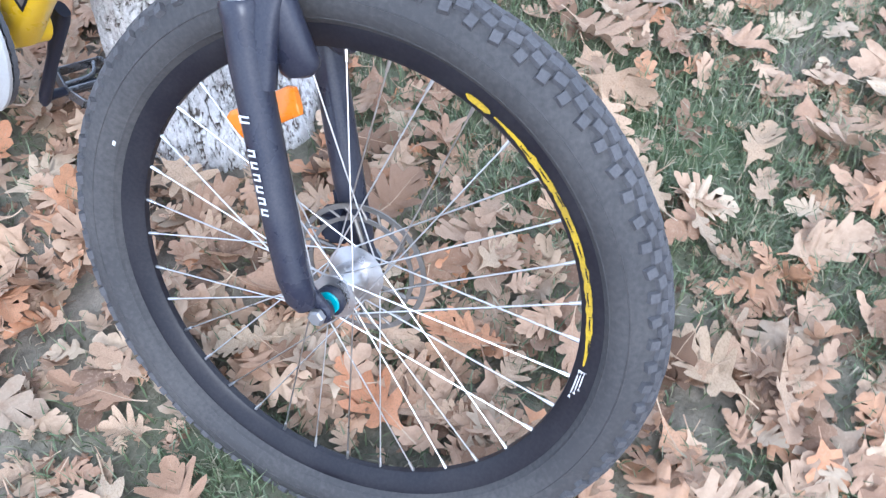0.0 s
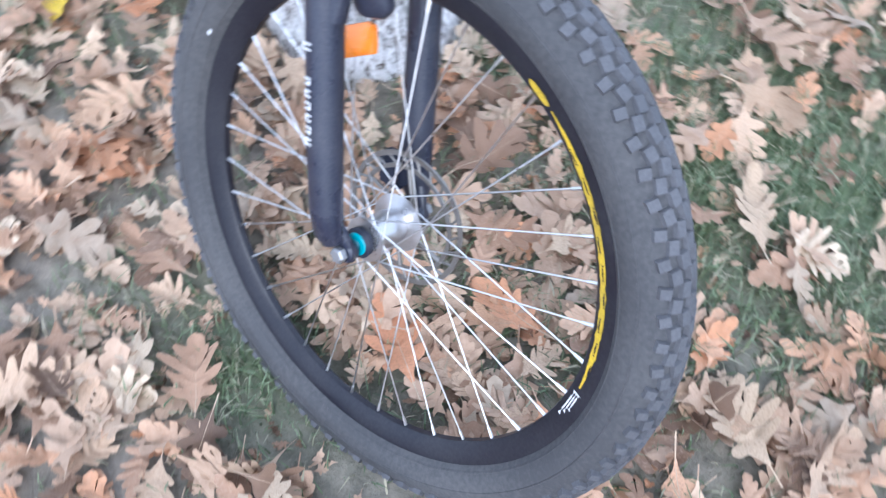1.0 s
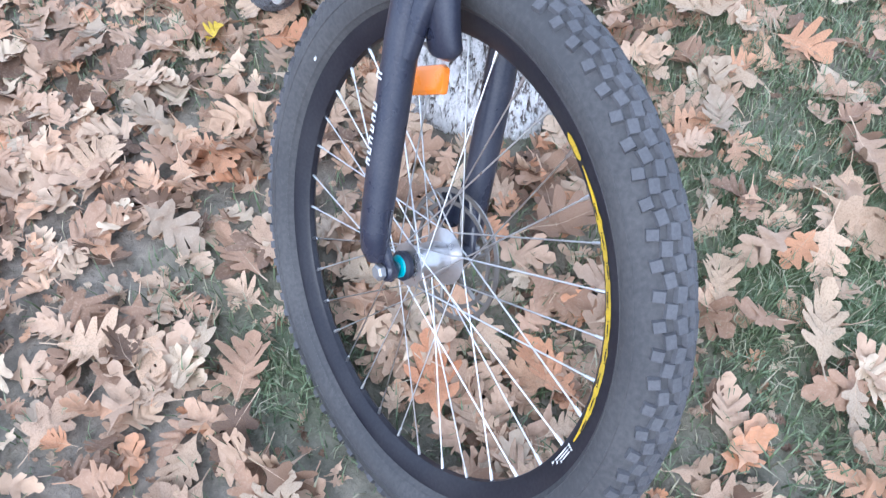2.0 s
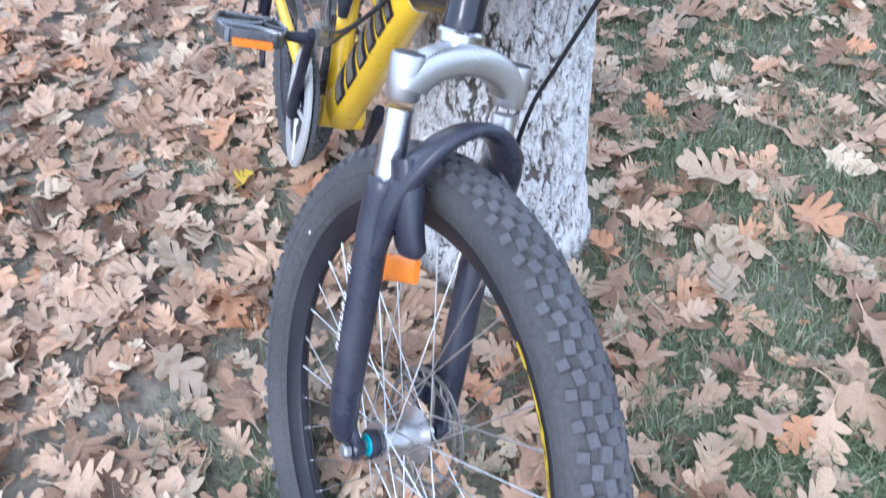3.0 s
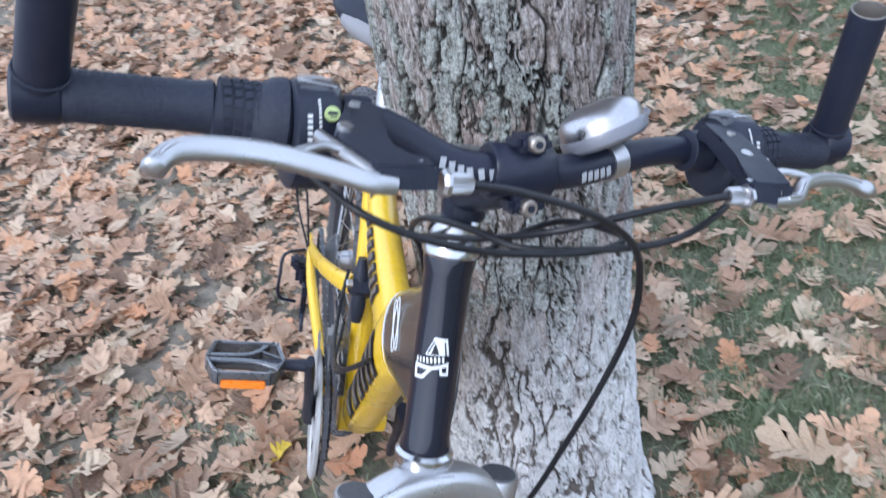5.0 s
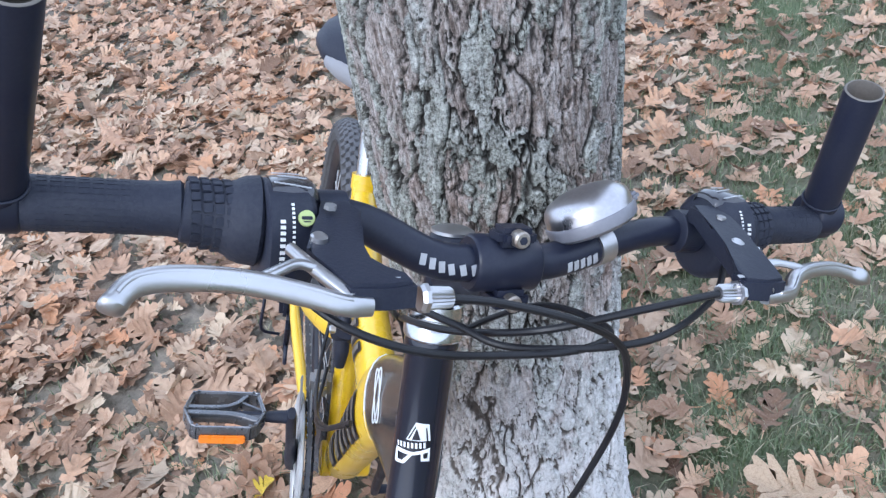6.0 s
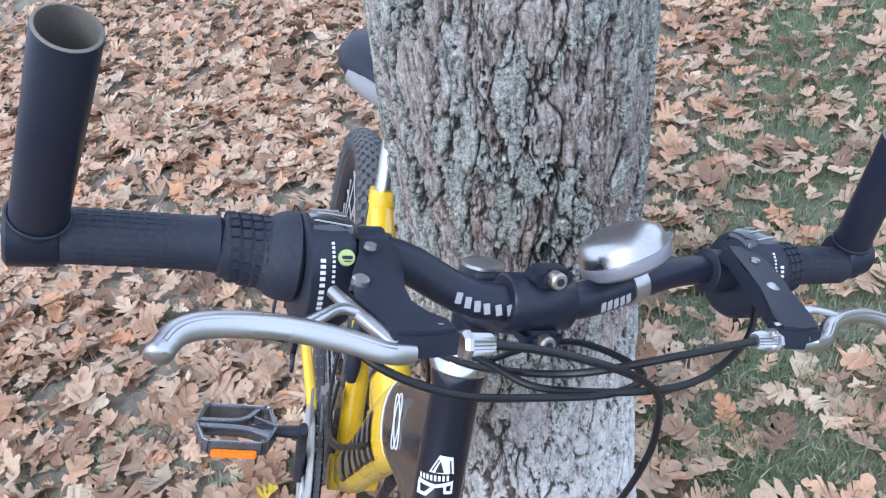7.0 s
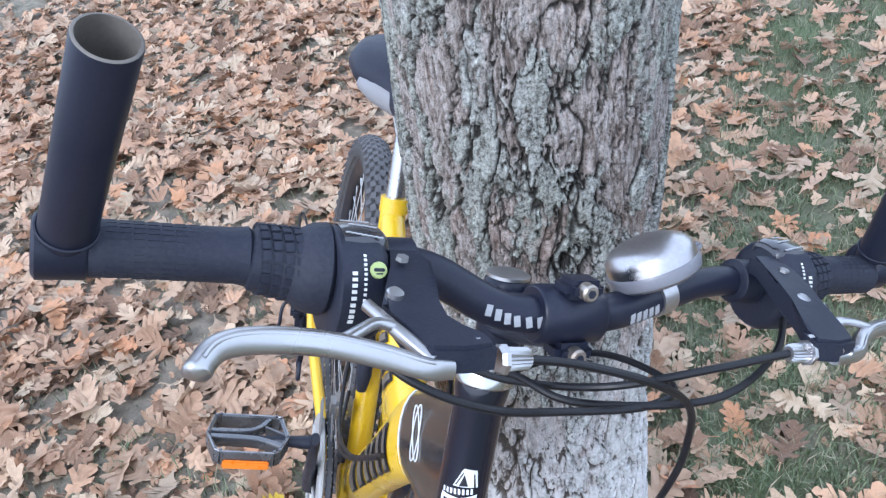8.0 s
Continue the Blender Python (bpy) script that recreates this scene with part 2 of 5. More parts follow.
    lime = ramp(nt, mix(nt, 0.5, crust, mid), [(0.36, (0.56, 0.53, 0.52)), (0.46, (0.74, 0.72, 0.715)), (0.58, (0.86, 0.845, 0.845))])
    col = mix(nt, wash, col, lime)
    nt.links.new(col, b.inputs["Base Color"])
    b.inputs["Roughness"].default_value = 0.92
    bump(nt, b, mix(nt, 0.5, mix(nt, where, fib, crust), mid), 1.0, 0.006)
    return mat


GRASS, SOIL, BARK = grass_material(), soil_material(), bark_material()


# ---- mesh helpers ----
def finish(name, bm, mat, sharp=35):
    me = bpy.data.meshes.new(name)
    bmesh.ops.recalc_face_normals(bm, faces=bm.faces)
    bm.to_mesh(me)
    bm.free()
    me.materials.append(mat)
    me.polygons.foreach_set("use_smooth", [True] * len(me.polygons))
    me.set_sharp_from_angle(angle=radians(sharp))
    return me


WORLD_OF = {}


def hang(ob, parent, m):
    """Puts ob under parent so that its own frame is m in the world."""
    ob.parent = parent
    ob.matrix_basis = WORLD_OF[parent].inverted() @ m
    WORLD_OF[ob] = m
    return ob


def part(name, bm, mat, parent, label="", m=None, sharp=35):
    ob = new(name, finish(name, bm, mat, sharp))
    hang(ob, parent, m or WORLD_OF[parent])
    return tagged(ob, label)


def shared(name, me, parent, m):
    return hang(new(name, me), parent, m)


def ring(bm, centre, u, v, a, b, seg, power=1.0):
    vs = []
    for i in range(seg):
        w = 2 * math.pi * i / seg
        c, s = math.cos(w), math.sin(w)
        if power != 1.0:
            c, s = math.copysign(abs(c) ** power, c), math.copysign(abs(s) ** power, s)
        vs.append(bm.verts.new(centre + u * (a * c) + v * (b * s)))
    return vs


def bridge(bm, r0, r1):
    n = len(r0)
    for i in range(n):
        bm.faces.new((r0[i], r0[(i + 1) % n], r1[(i + 1) % n], r1[i]))


def loft(bm, pts, rads, seg=14, side=(1, 0, 0), power=1.0, cap=True):
    """A swept tube; rads are radii or (across side, other way) pairs."""
    pts = [Vector(p) for p in pts]
    side, rings = Vector(side), []
    for i, p in enumerate(pts):
        t = (pts[min(i + 1, len(pts) - 1)] - pts[max(i - 1, 0)]).normalized()
        u = (side - t * side.dot(t)).normalized()
        v = t.cross(u)
        r = rads[i] if isinstance(rads, (list, tuple)) else rads
        a, b = r if isinstance(r, tuple) else (r, r)
        rings.append(ring(bm, p, u, v, a, b, seg, power))
    for a, b in zip(rings, rings[1:]):
        bridge(bm, a, b)
    if cap:
        bm.faces.new(rings[0][::-1])
        bm.faces.new(rings[-1])
    return bm


def smooth_line(pts, steps=6):
    """Catmull-Rom points through pts."""
    p = [Vector(q) for q in pts]
    p = [p[0] * 2 - p[1]] + p + [p[-1] * 2 - p[-2]]
    out = []
    for i in range(1, len(p) - 2):
        for j in range(steps):
            t = j / steps
            out.append(0.5 * (2 * p[i] + (p[i + 1] - p[i - 1]) * t + (2 * p[i - 1] - 5 * p[i] + 4 * p[i + 1] - p[i + 2]) * t * t
                              + (3 * p[i] - p[i - 1] - 3 * p[i + 1] + p[i + 2]) * t ** 3))
    return out + [p[-2]]


def spin(bm, profile, axis="X", seg=40, close=False, start=0.0, sweep=360.0):
    """Turns (radius, along) points round an axis."""
    full = sweep >= 360
    n = seg if full else seg + 1
    rings = []
    for i in range(n):
        w = radians(start + sweep * i / seg)
        c, s = math.cos(w), math.sin(w)
        row = []
        for r, x in profile:
            row.append(bm.verts.new((x, r * c, r * s) if axis == "X" else (r * c, r * s, x)))
        rings.append(row)
    m = len(profile)
    for i in range(n if full else n - 1):
        a, b = rings[i], rings[(i + 1) % n]
        for j in range(m if close else m - 1):
            bm.faces.new((a[j], a[(j + 1) % m], b[(j + 1) % m], b[j]))
    return bm


def block(bm, centre, size, bevel=0.0, rot=None):
    """A box with rounded edges."""
    made = bmesh.ops.create_cube(bm, size=1.0)["verts"]
    mt = Matrix.Translation(centre) @ (rot or Matrix()) @ Matrix.Diagonal((*size, 1))
    bmesh.ops.transform(bm, matrix=mt, verts=made)
    if bevel:
        edges = list({e for v in made for e in v.link_edges})
        bmesh.ops.bevel(bm, geom=edges, offset=bevel, segments=2, affect="EDGES", clamp_overlap=True)
    return bm


def rod(bm, a, b, r, seg=10, r2=None):
    a, b = Vector(a), Vector(b)
    t = (b - a).normalized()
    side = Vector((1, 0, 0)) if abs(t.x) < 0.9 else Vector((0, 1, 0))
    return loft(bm, [a, b], [r, r2 if r2 is not None else r], seg, side)


def B():
    return bmesh.new()


# ---- ground, tree, leaves ----


def ground_height(x, y):
    q = Vector((x * 1.3, y * 1.3, 0.0))
    dip = 0.024 * math.exp(-((x - 0.42) ** 2 + (y - 0.53) ** 2) / 0.012)
    return 0.016 * noise.noise(q) + 0.006 * noise.noise(q * 5.1) - 0.014 - dip - 0.022 * math.exp(-((x - 0.186) ** 2 + (y - 0.491) ** 2) / 0.010) - 0.026 * math.exp(-((x - 0.46) ** 2 + (y - 1.10) ** 2) / 0.05)


def greenness(x, y):
    """How grassy the ground is, from 0 to 1."""
    side = min(1.0, max(0.0, (x - 0.25 - 0.12 * (y - 1.0)) / 0.7)) + 0.5 * min(1.0, max(0.0, (x - 0.7) / 0.6)) * min(1.0, max(0.0, y - 0.9))
    side += 0.30 * math.exp(-((x - 1.0) ** 2 + (y - 0.72) ** 2) / 0.14) - 0.9 * math.exp(-((x - 0.78) ** 2 + (y - 0.24) ** 2) / 0.035)
    side += 0.6 * math.exp(-((x + 0.02) ** 2 + (y - 0.70) ** 2) / 0.02) + 0.6 * math.exp(-((x - 0.12) ** 2 + (y - 0.56) ** 2) / 0.008)
    side += 0.5 * math.exp(-((x + 0.18) ** 2 + (y - 1.36) ** 2) / 0.03) + 0.4 * math.exp(-((x - 0.03) ** 2 + (y - 1.30) ** 2) / 0.02)
    patch = 0.5 + 0.9 * noise.noise(Vector((x * 1.9 + 4.0, y * 1.9, 3.0))) + 0.5 * noise.noise(Vector((x * 5.2, y * 5.2, 9.0)))
    return min(1.0, max(0.0, 0.62 * side + (0.36 + 0.29 * min(1.0, side)) * patch - 0.06))


def build_ground():
    xs = np.concatenate([[-400, -60, -12, -6], np.arange(-3.6, 3.01, 0.06), [5, 12, 60, 400]])
    ys = np.concatenate([[-400, -60, -12, -4, -2], np.arange(-0.8, 5.41, 0.06), [8, 14, 60, 400]])
    verts = [(x, y, ground_height(x, y) if abs(x) < 6 and -4 < y < 8 else -0.012) for y in ys for x in xs]
    nx = len(xs)
    faces = [(j * nx + i, j * nx + i + 1, (j + 1) * nx + i + 1, (j + 1) * nx + i) for j in range(len(ys) - 1) for i in range(nx - 1)]
    me = bpy.data.meshes.new("ground")
    me.from_pydata(verts, [], faces)
    me.materials.append(SOIL)
    at = me.attributes.new("green", "FLOAT", "POINT")
    at.data.foreach_set("value", [greenness(v[0], v[1]) for v in verts])
    me.polygons.foreach_set("use_smooth", [True] * len(faces))
    tagged(new("ground", me), "brown park soil with thin grass under fallen leaves", "ground", kind="structure")


build_ground()

TRUNK_X, TRUNK_Y, TRUNK_R = 0.4152, 1.2031, 0.137


def trunk_centre(z):
    return TRUNK_X + 0.0421 * z + 0.012 * min(1.5, max(0.0, z - 0.7)), TRUNK_Y + 0.0054 * z


def build_tree():
    tree = new("oak_tree")
    base = Matrix.Translation((TRUNK_X, TRUNK_Y, -0.02))
    tree.matrix_basis = base
    WORLD_OF[tree] = base
    tagged(tree, "oak trunk with fissured grey bark and worn whitewash round its foot", "tree")
    verts, ridge, plate = [], [], []
    angles = np.concatenate([np.linspace(math.pi * 0.95, math.pi * 2.05, 460, endpoint=False), np.linspace(math.pi * 2.05, math.pi * 2.95, 60, endpoint=False)])
    seg = len(angles)
    zs = np.concatenate([np.arange(-0.10, 0.16, 0.0045), np.arange(0.16, 1.16, 0.0023), np.linspace(1.17, 5.2, 60)])

    def ease(lo, hi, v):
        t = min(1.0, max(0.0, (v - lo) / (hi - lo)))
        return t * t * (3 - 2 * t)

    for z in zs:
        cx, cy = trunk_centre(z)
        r0 = TRUNK_R - 0.024 * max(0.0, z - 1.2) + 0.058 * max(0.0, 0.46 - z) + 0.10 * max(0.0, 0.10 - z)
        for w in angles:
            c, s = math.cos(w), math.sin(w)
            root = 1 + 0.16 * max(0.0, 0.14 - z) * (1 + math.sin(5 * w + 0.7))
            p = Vector((c * TRUNK_R, s * TRUNK_R, z))
            pw = Vector((p.x * 34, p.y * 34, z * 15))
            w1, w2 = noise.noise(pw), noise.noise(pw + Vector((7, 2, 0)))
            w3, w4 = noise.noise(Vector((p.x * 150, p.y * 150, z * 95))), noise.noise(pw * 2.7)
            w5 = noise.noise(Vector((p.x * 330, p.y * 330, z * 230)))
            jag = 0.16 * w4 + 0.20 * w3 + 0.10 * w5
            q = Vector((p.x * 40 + 0.40 * w1 + jag, p.y * 40 + 0.40 * w2 + jag, z * 13 + 0.40 * w2 + 1.2 * jag))
            d, at = noise.voronoi(q)
            lift = noise.cell(at[0] * 3.7)
            # raised scaly plates in groups, stringy bark between them
            slab = ease(-0.45, 0.25, lift + 0.55 * noise.noise(Vector((p.x * 11, p.y * 11, z * 5.5 + 2.0))) + 0.25 * w4)
            wide = 0.085 + 0.11 * noise.noise(p * 26)
            crack = min(1.0, max(0.0, 1.9 - 1.9 * (d[1] - d[0]) / max(0.03, wide))) * (0.40 + 0.60 * slab)
            d2, at2 = noise.voronoi(Vector((q.x * 2.4 + 2 * jag, q.y * 2.4 + 2 * jag, q.z * 2.1 + 5 + 2 * jag)))
            chip = noise.cell(at2[0] * 3.1)
            chink = max(0.0, 1 - (d2[1] - d2[0]) / 0.10) * ease(-0.15, 0.25, noise.noise(p * 31))
            strand = noise.noise(Vector((p.x * 85 + 1.3 * w1 + 1.4 * jag, p.y * 85 + 1.3 * w2 + 1.4 * jag, z * 8.0 + 0.3 * w1 + jag)))
            split = max(0.0, 1 - abs(strand) / 0.12) * ease(-0.2, 0.2, noise.noise(Vector((p.x * 22, p.y * 22, z * 15))))
            furrow = max(0.0, 1 - abs(noise.noise(Vector((p.x * 19 + 0.6 * w1 + 0.7 * jag, p.y * 19 + 0.6 * w2 + 0.7 * jag, z * 2.4 + 0.25 * w4)))) / 0.065)
            fibre = noise.noise(Vector((p.x * 230, p.y * 230, z * 34)))
            big = 0.0025 * noise.noise(Vector((c * 2.6, s * 2.6, z * 5)))
            r = (r0 * root + big - 0.0010 + 0.0026 * slab * (1 - crack) + 0.0009 * lift + 0.0010 * chip - 0.0052 * crack - 0.0030 * split * (1 - 0.5 * slab) - 0.0024 * chink - 0.0065 * furrow
                 + (1 - slab) * 0.0010 * fibre + 0.0010 * w3 + 0.0006 * w5)
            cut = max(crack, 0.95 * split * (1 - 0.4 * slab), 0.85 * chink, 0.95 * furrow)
            slab = min(1.0, max(0.0, 0.75 * slab + 0.18 * chip + 0.25 * w3 + 0.08))
            verts.append((cx + r * c - TRUNK_X, cy + r * s - TRUNK_Y, z + 0.02))
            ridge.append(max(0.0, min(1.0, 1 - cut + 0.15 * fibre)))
            plate.append(slab)
    n = len(zs)
    faces = [(j * seg + i, j * seg + (i + 1) % seg, (j + 1) * seg + (i + 1) % seg, (j + 1) * seg + i) for j in range(n - 1) for i in range(seg)]
    me = bpy.data.meshes.new("trunk")
    me.from_pydata(verts, [], faces)
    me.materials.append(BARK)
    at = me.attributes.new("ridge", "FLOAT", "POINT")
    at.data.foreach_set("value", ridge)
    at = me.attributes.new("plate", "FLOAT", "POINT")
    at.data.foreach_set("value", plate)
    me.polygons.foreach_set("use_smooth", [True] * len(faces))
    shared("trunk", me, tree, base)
    # bare limbs high above, each with its twigs
    rr = random.Random(21)
    for k in range(13):
        w, z = 2.4 * k + 0.6, 2.7 + 0.21 * k
        cx, cy = trunk_centre(z)
        c, s = math.cos(w), math.sin(w)
        o = Vector((cx - TRUNK_X, cy - TRUNK_Y, z + 0.02))
        far = 1.5 - 0.07 * k
        bm = B()
        line = smooth_line([o, o + Vector((c * 0.35, s * 0.35, 0.22)), o + Vector((c * 0.62 * far, s * 0.62 * far, 0.62)), o + Vector((c * far - s * 0.3, s * far + c * 0.3, 1.3))], 5)
        loft(bm, line, [0.050 - 0.043 * i / (len(line) - 1) for i in range(len(line))], 9, (0, 0, 1))
        for i in range(4, len(line), 2):
            p = line[i]
            for q in (-1, 1):
                turn = w + q * rr.uniform(0.5, 1.2)
                ln = rr.uniform(0.3, 0.6)
                mid = p + Vector((math.cos(turn) * ln * 0.5, math.sin(turn) * ln * 0.5, ln * 0.3))
                end = p + Vector((math.cos(turn + 0.3) * ln, math.sin(turn + 0.3) * ln, ln * rr.uniform(0.5, 1.0)))
                loft(bm, smooth_line([p, mid, end], 3), [0.012 - 0.0018 * j for j in range(7)][:7], 6, (0.1, 0.2, 1))
        part("limb", bm, BARK, tree, m=base)


build_tree()


def leaf_side(r, lobes, points):
    """One edge of an oak leaf from stalk to tip, as (along, half width, place on the midrib): lobes fan out between open bays."""
    out = [(0.02, 0.015, 0.02), (0.10, r.uniform(0.025, 0.05), 0.10)]
    step = 0.56 / lobes
    for k in range(lobes):
        root, f = 0.15 + step * (k + 0.5) + r.uniform(-0.02, 0.02), k / (lobes - 1)
        a = radians(74 - 36 * f + r.uniform(-9, 9))
        reach = (0.20 + 0.17 * math.sin(math.pi * (0.12 + 0.68 * f))) * r.uniform(0.74, 1.14)
        half = step * r.uniform(0.36, 0.48)
        out.append((root - 0.5 * step + 0.04, r.uniform(0.085, 0.135) * (0.75 + 0.35 * f), root - 0.5 * step))
        rows = {5: ((0.66, -1.0), (0.93, -0.62), (1.0, 0.25), (0.72, 1.0)), 3: ((0.84, -0.85), (0.92, 0.75)), 2: ((1.0, 0.0),)}[points]
        for n, (u, v) in enumerate(rows):
            d, v = reach * u * r.uniform(0.93, 1.07), v * half
            out.append((root + d * math.cos(a) + v * math.sin(a), max(0.05, d * math.sin(a) - v * math.cos(a)), root + step * 0.36 * ((n + 0.5) / len(rows) - 0.5)))
    return out + [(0.83, r.uniform(0.075, 0.11), 0.80), (0.92, r.uniform(0.09, 0.125), 0.87), (0.975, 0.055, 0.94)]


def leaf_shape(r, fine, lobes=4, points=5):
    """One curled oak leaf, about 1 long, as vertices and faces."""
    verts, faces, rows = [], [], []
    wide, bend, cup, twist = r.uniform(0.86, 1.2), r.uniform(-0.30, 0.55), r.uniform(-0.6, 1.5), r.uniform(-0.5, 0.5)
    ph, fold = r.uniform(0, 6.3), r.choice((0.0, 0.0, 0.35, 0.6))

    def put(x, y):
        z = bend * (x - 0.5) ** 2 * 1.6 + cup * y * y * 1.5 + twist * y * (x - 0.4) + 0.035 * math.sin(9 * x + ph + 5 * y) + 0.03 * math.sin(14 * abs(y) + 7 * x) + fold * max(0.0, y - 0.04)
        verts.append((x - 0.5, y, z))
        return len(verts) - 1

    stem = [] if fine else [put(-0.16, -0.008), put(-0.16, 0.008), put(0.02, 0.008), put(0.02, -0.008)]
    if stem:
        faces.append(tuple(stem))
    for (xl, wl, ml), (xr, wr, mr) in zip(leaf_side(r, lobes, points), leaf_side(r, lobes, points)):
        wl, wr, xm = wl * wide, wr * wide, (ml + mr) / 2
        if fine:
            rows.append((put(xl, -wl), put((xl + xm) / 2, -wl * 0.5), put(xm, 0), put((xr + xm) / 2, wr * 0.5), put(xr, wr)))
        else:
            rows.append((put(xl, -wl), put(xm, 0), put(xr, wr)))
    tip = put(1.0, r.uniform(-0.03, 0.03))
    for a, b in zip(rows, rows[1:]):
        for i in range(len(a) - 1):
            faces.append((a[i], a[i + 1], b[i + 1], b[i]))
    for i in range(len(rows[-1]) - 1):
        faces.append((rows[-1][i], rows[-1][i + 1], tip))
    if not fine:
        return np.array(verts), faces
    # stalk and midrib, a thin ridge along the middle
    body = np.array(verts)
    rib, rib_faces = [], []
    for i in range(13):
        x = -0.20 + 1.14 * i / 12
        put(x, 0.0)
        px, _, pz = verts[-1]
        h = 0.0095 * (1 - 0.75 * i / 12)
        rib += [(px, -h, pz - 0.004), (px, 0.0, pz + h), (px, h, pz - 0.004)]
        if i:
            k = 3 * i
            rib_faces += [(k - 3, k - 2, k + 1, k), (k - 2, k - 1, k + 2, k + 1)]
    return body, faces, np.array(rib), rib_faces


SHAPES = [leaf_shape(random.Random(100 + i), True, 3 + (i % 3 > 0)) for i in range(16)]
SHAPES_FAR = [leaf_shape(random.Random(300 + i), False, 3 + (i % 3 > 0), 3 + 2 * (i % 2 == 0)) for i in range(24)]
SHAPES_MID = [leaf_shape(random.Random(700 + i), False, 4, 3) for i in range(24)]
SHAPES_OUT = [leaf_shape(random.Random(500 + i), False, 3, 2) for i in range(8)]


def leaf_turn(yaw, tilt, way, size, place):
    return Matrix.Translation(place) @ Matrix.Rotation(yaw, 4, "Z") @ Matrix.Rotation(tilt, 4, Vector((math.cos(way), math.sin(way), 0))) @ Matrix.Scale(size, 4)


NEAR = (-0.25, 1.12, 0.22, 1.45)   # the stretch of ground that the camera passes nearest


def is_near(x, y):
    return NEAR[0] < x < NEAR[1] and NEAR[2] < y < NEAR[3]


def in_trunk(x, y, more=0.02):
    return (x - TRUNK_X) ** 2 + (y - TRUNK_Y) ** 2 < (TRUNK_R + 0.030 + more) ** 2


def under_wheel(x, y, more):
    """True on the strip of ground that the front tyre stands on and just before it."""
    ax, ay, bx, by = 0.115, 0.61, 0.26, 0.37
    t = min(1.0, max(0.0, ((x - ax) * (bx - ax) + (y - ay) * (by - ay)) / ((bx - ax) ** 2 + (by - ay) ** 2)))
    return math.hypot(x - ax - t * (bx - ax), y - ay - t * (by - ay)) < 0.045 + more


def scatter():
    """Places of the fallen leaves, thinner where the grass is thick and far from the tree."""
    near, far, outer = [], [], []
    r = random.Random(11)
    for k in range(52000):
        if k < 30000:
            x, y = r.uniform(-3.4, 2.7), r.uniform(-0.5, 5.1)
            away = math.hypot((x + 0.3) / 2.75, (y - 2.1) / 2.45) + 0.10 * noise.noise(Vector((x * 1.2, y * 1.2, 7.0)))
            fade = 1.0 - 0.80 * min(1.0, max(0.0, (away - 0.92) / 0.30))
        else:
            x, y = r.gauss(-0.2, 4.6), r.gauss(2.2, 4.6)
            if -3.4 < x < 2.7 and -0.5 < y < 5.1:
                continue
            fade = 0.9 + 0.5 * noise.noise(Vector((x * 0.5, y * 0.5, 1.0)))
        here = is_near(x, y)
        keep = (1.0 - (0.78 if here else 0.62) * greenness(x, y)) * fade
        if here:
            keep *= 0.95 if x > 0.1 else 0.75
        if r.random() > keep:
            continue
        size = min(0.15, max(0.032, r.gauss(0.084 if here else 0.075, 0.025)))
        if in_trunk(x, y, 0.02 + 0.35 * size):
            continue
        tilt = abs(r.gauss(0, 0.36))
        row = (x, y, r.uniform(0, 6.283), tilt, r.uniform(0, 6.283), size, r.uniform(0.002, 0.028) + 0.20 * size * math.sin(tilt), r.randrange(16))
        if under_wheel(x, y, 0.4 * size):
            continue
        (near if here else far if k < 30000 else outer).append(row)
    return near, far, outer


near_leaves, far_leaves, outer_leaves = scatter()


def crumbs():
    """Broken bits of leaves between the whole ones."""
    r, rows = random.Random(17), []
    while len(rows) < 3500:
        x, y = r.gauss(0.3, 0.9), r.gauss(1.1, 0.9)
        if y > -0.1 and not in_trunk(x, y) and not under_wheel(x, y, 0.0):
            rows.append((x, y, r.uniform(0, 6.283), abs(r.gauss(0, 0.5)), r.uniform(0, 6.283), r.uniform(0.012, 0.034), r.uniform(0.001, 0.012), r.randrange(16)))
    return rows


def leaf_mesh(i, mat):
    me = bpy.data.meshes.new("oak_leaf")
    v, f = SHAPES[i][:2]
    me.from_pydata(v.tolist(), [], f)
    me.materials.append(mat)
    me.polygons.foreach_set("use_smooth", [True] * len(f))
    return me


def rib_mesh(i):
    me = bpy.data.meshes.new("midrib")
    me.from_pydata(SHAPES[i][2].tolist(), [], SHAPES[i][3])
    me.materials.append(RIB)
    me.polygons.foreach_set("use_smooth", [True] * len(SHAPES[i][3]))
    return me


RIB_MESHES = [rib_mesh(i) for i in range(16)]
LEAF_MESHES = [leaf_mesh(i, LEAF_ONE) for i in range(16)]
GROUP = "fallen oak leaves"


def lay_leaf(me, i, x, y, yaw, tilt, way, size, lift, label):
    ob = new("oak_leaf", me)
    ob.matrix_basis = leaf_turn(yaw, tilt, way, size, (x, y, ground_height(x, y) + lift))
    rib = new("midrib", RIB_MESHES[i])
    rib.parent = ob
    return tagged(ob, label, "leaf", GROUP)


for row in near_leaves[:285]:
    lay_leaf(LEAF_MESHES[row[7]], row[7], *row[:7], "dry brown lobed oak leaf lying on grass")


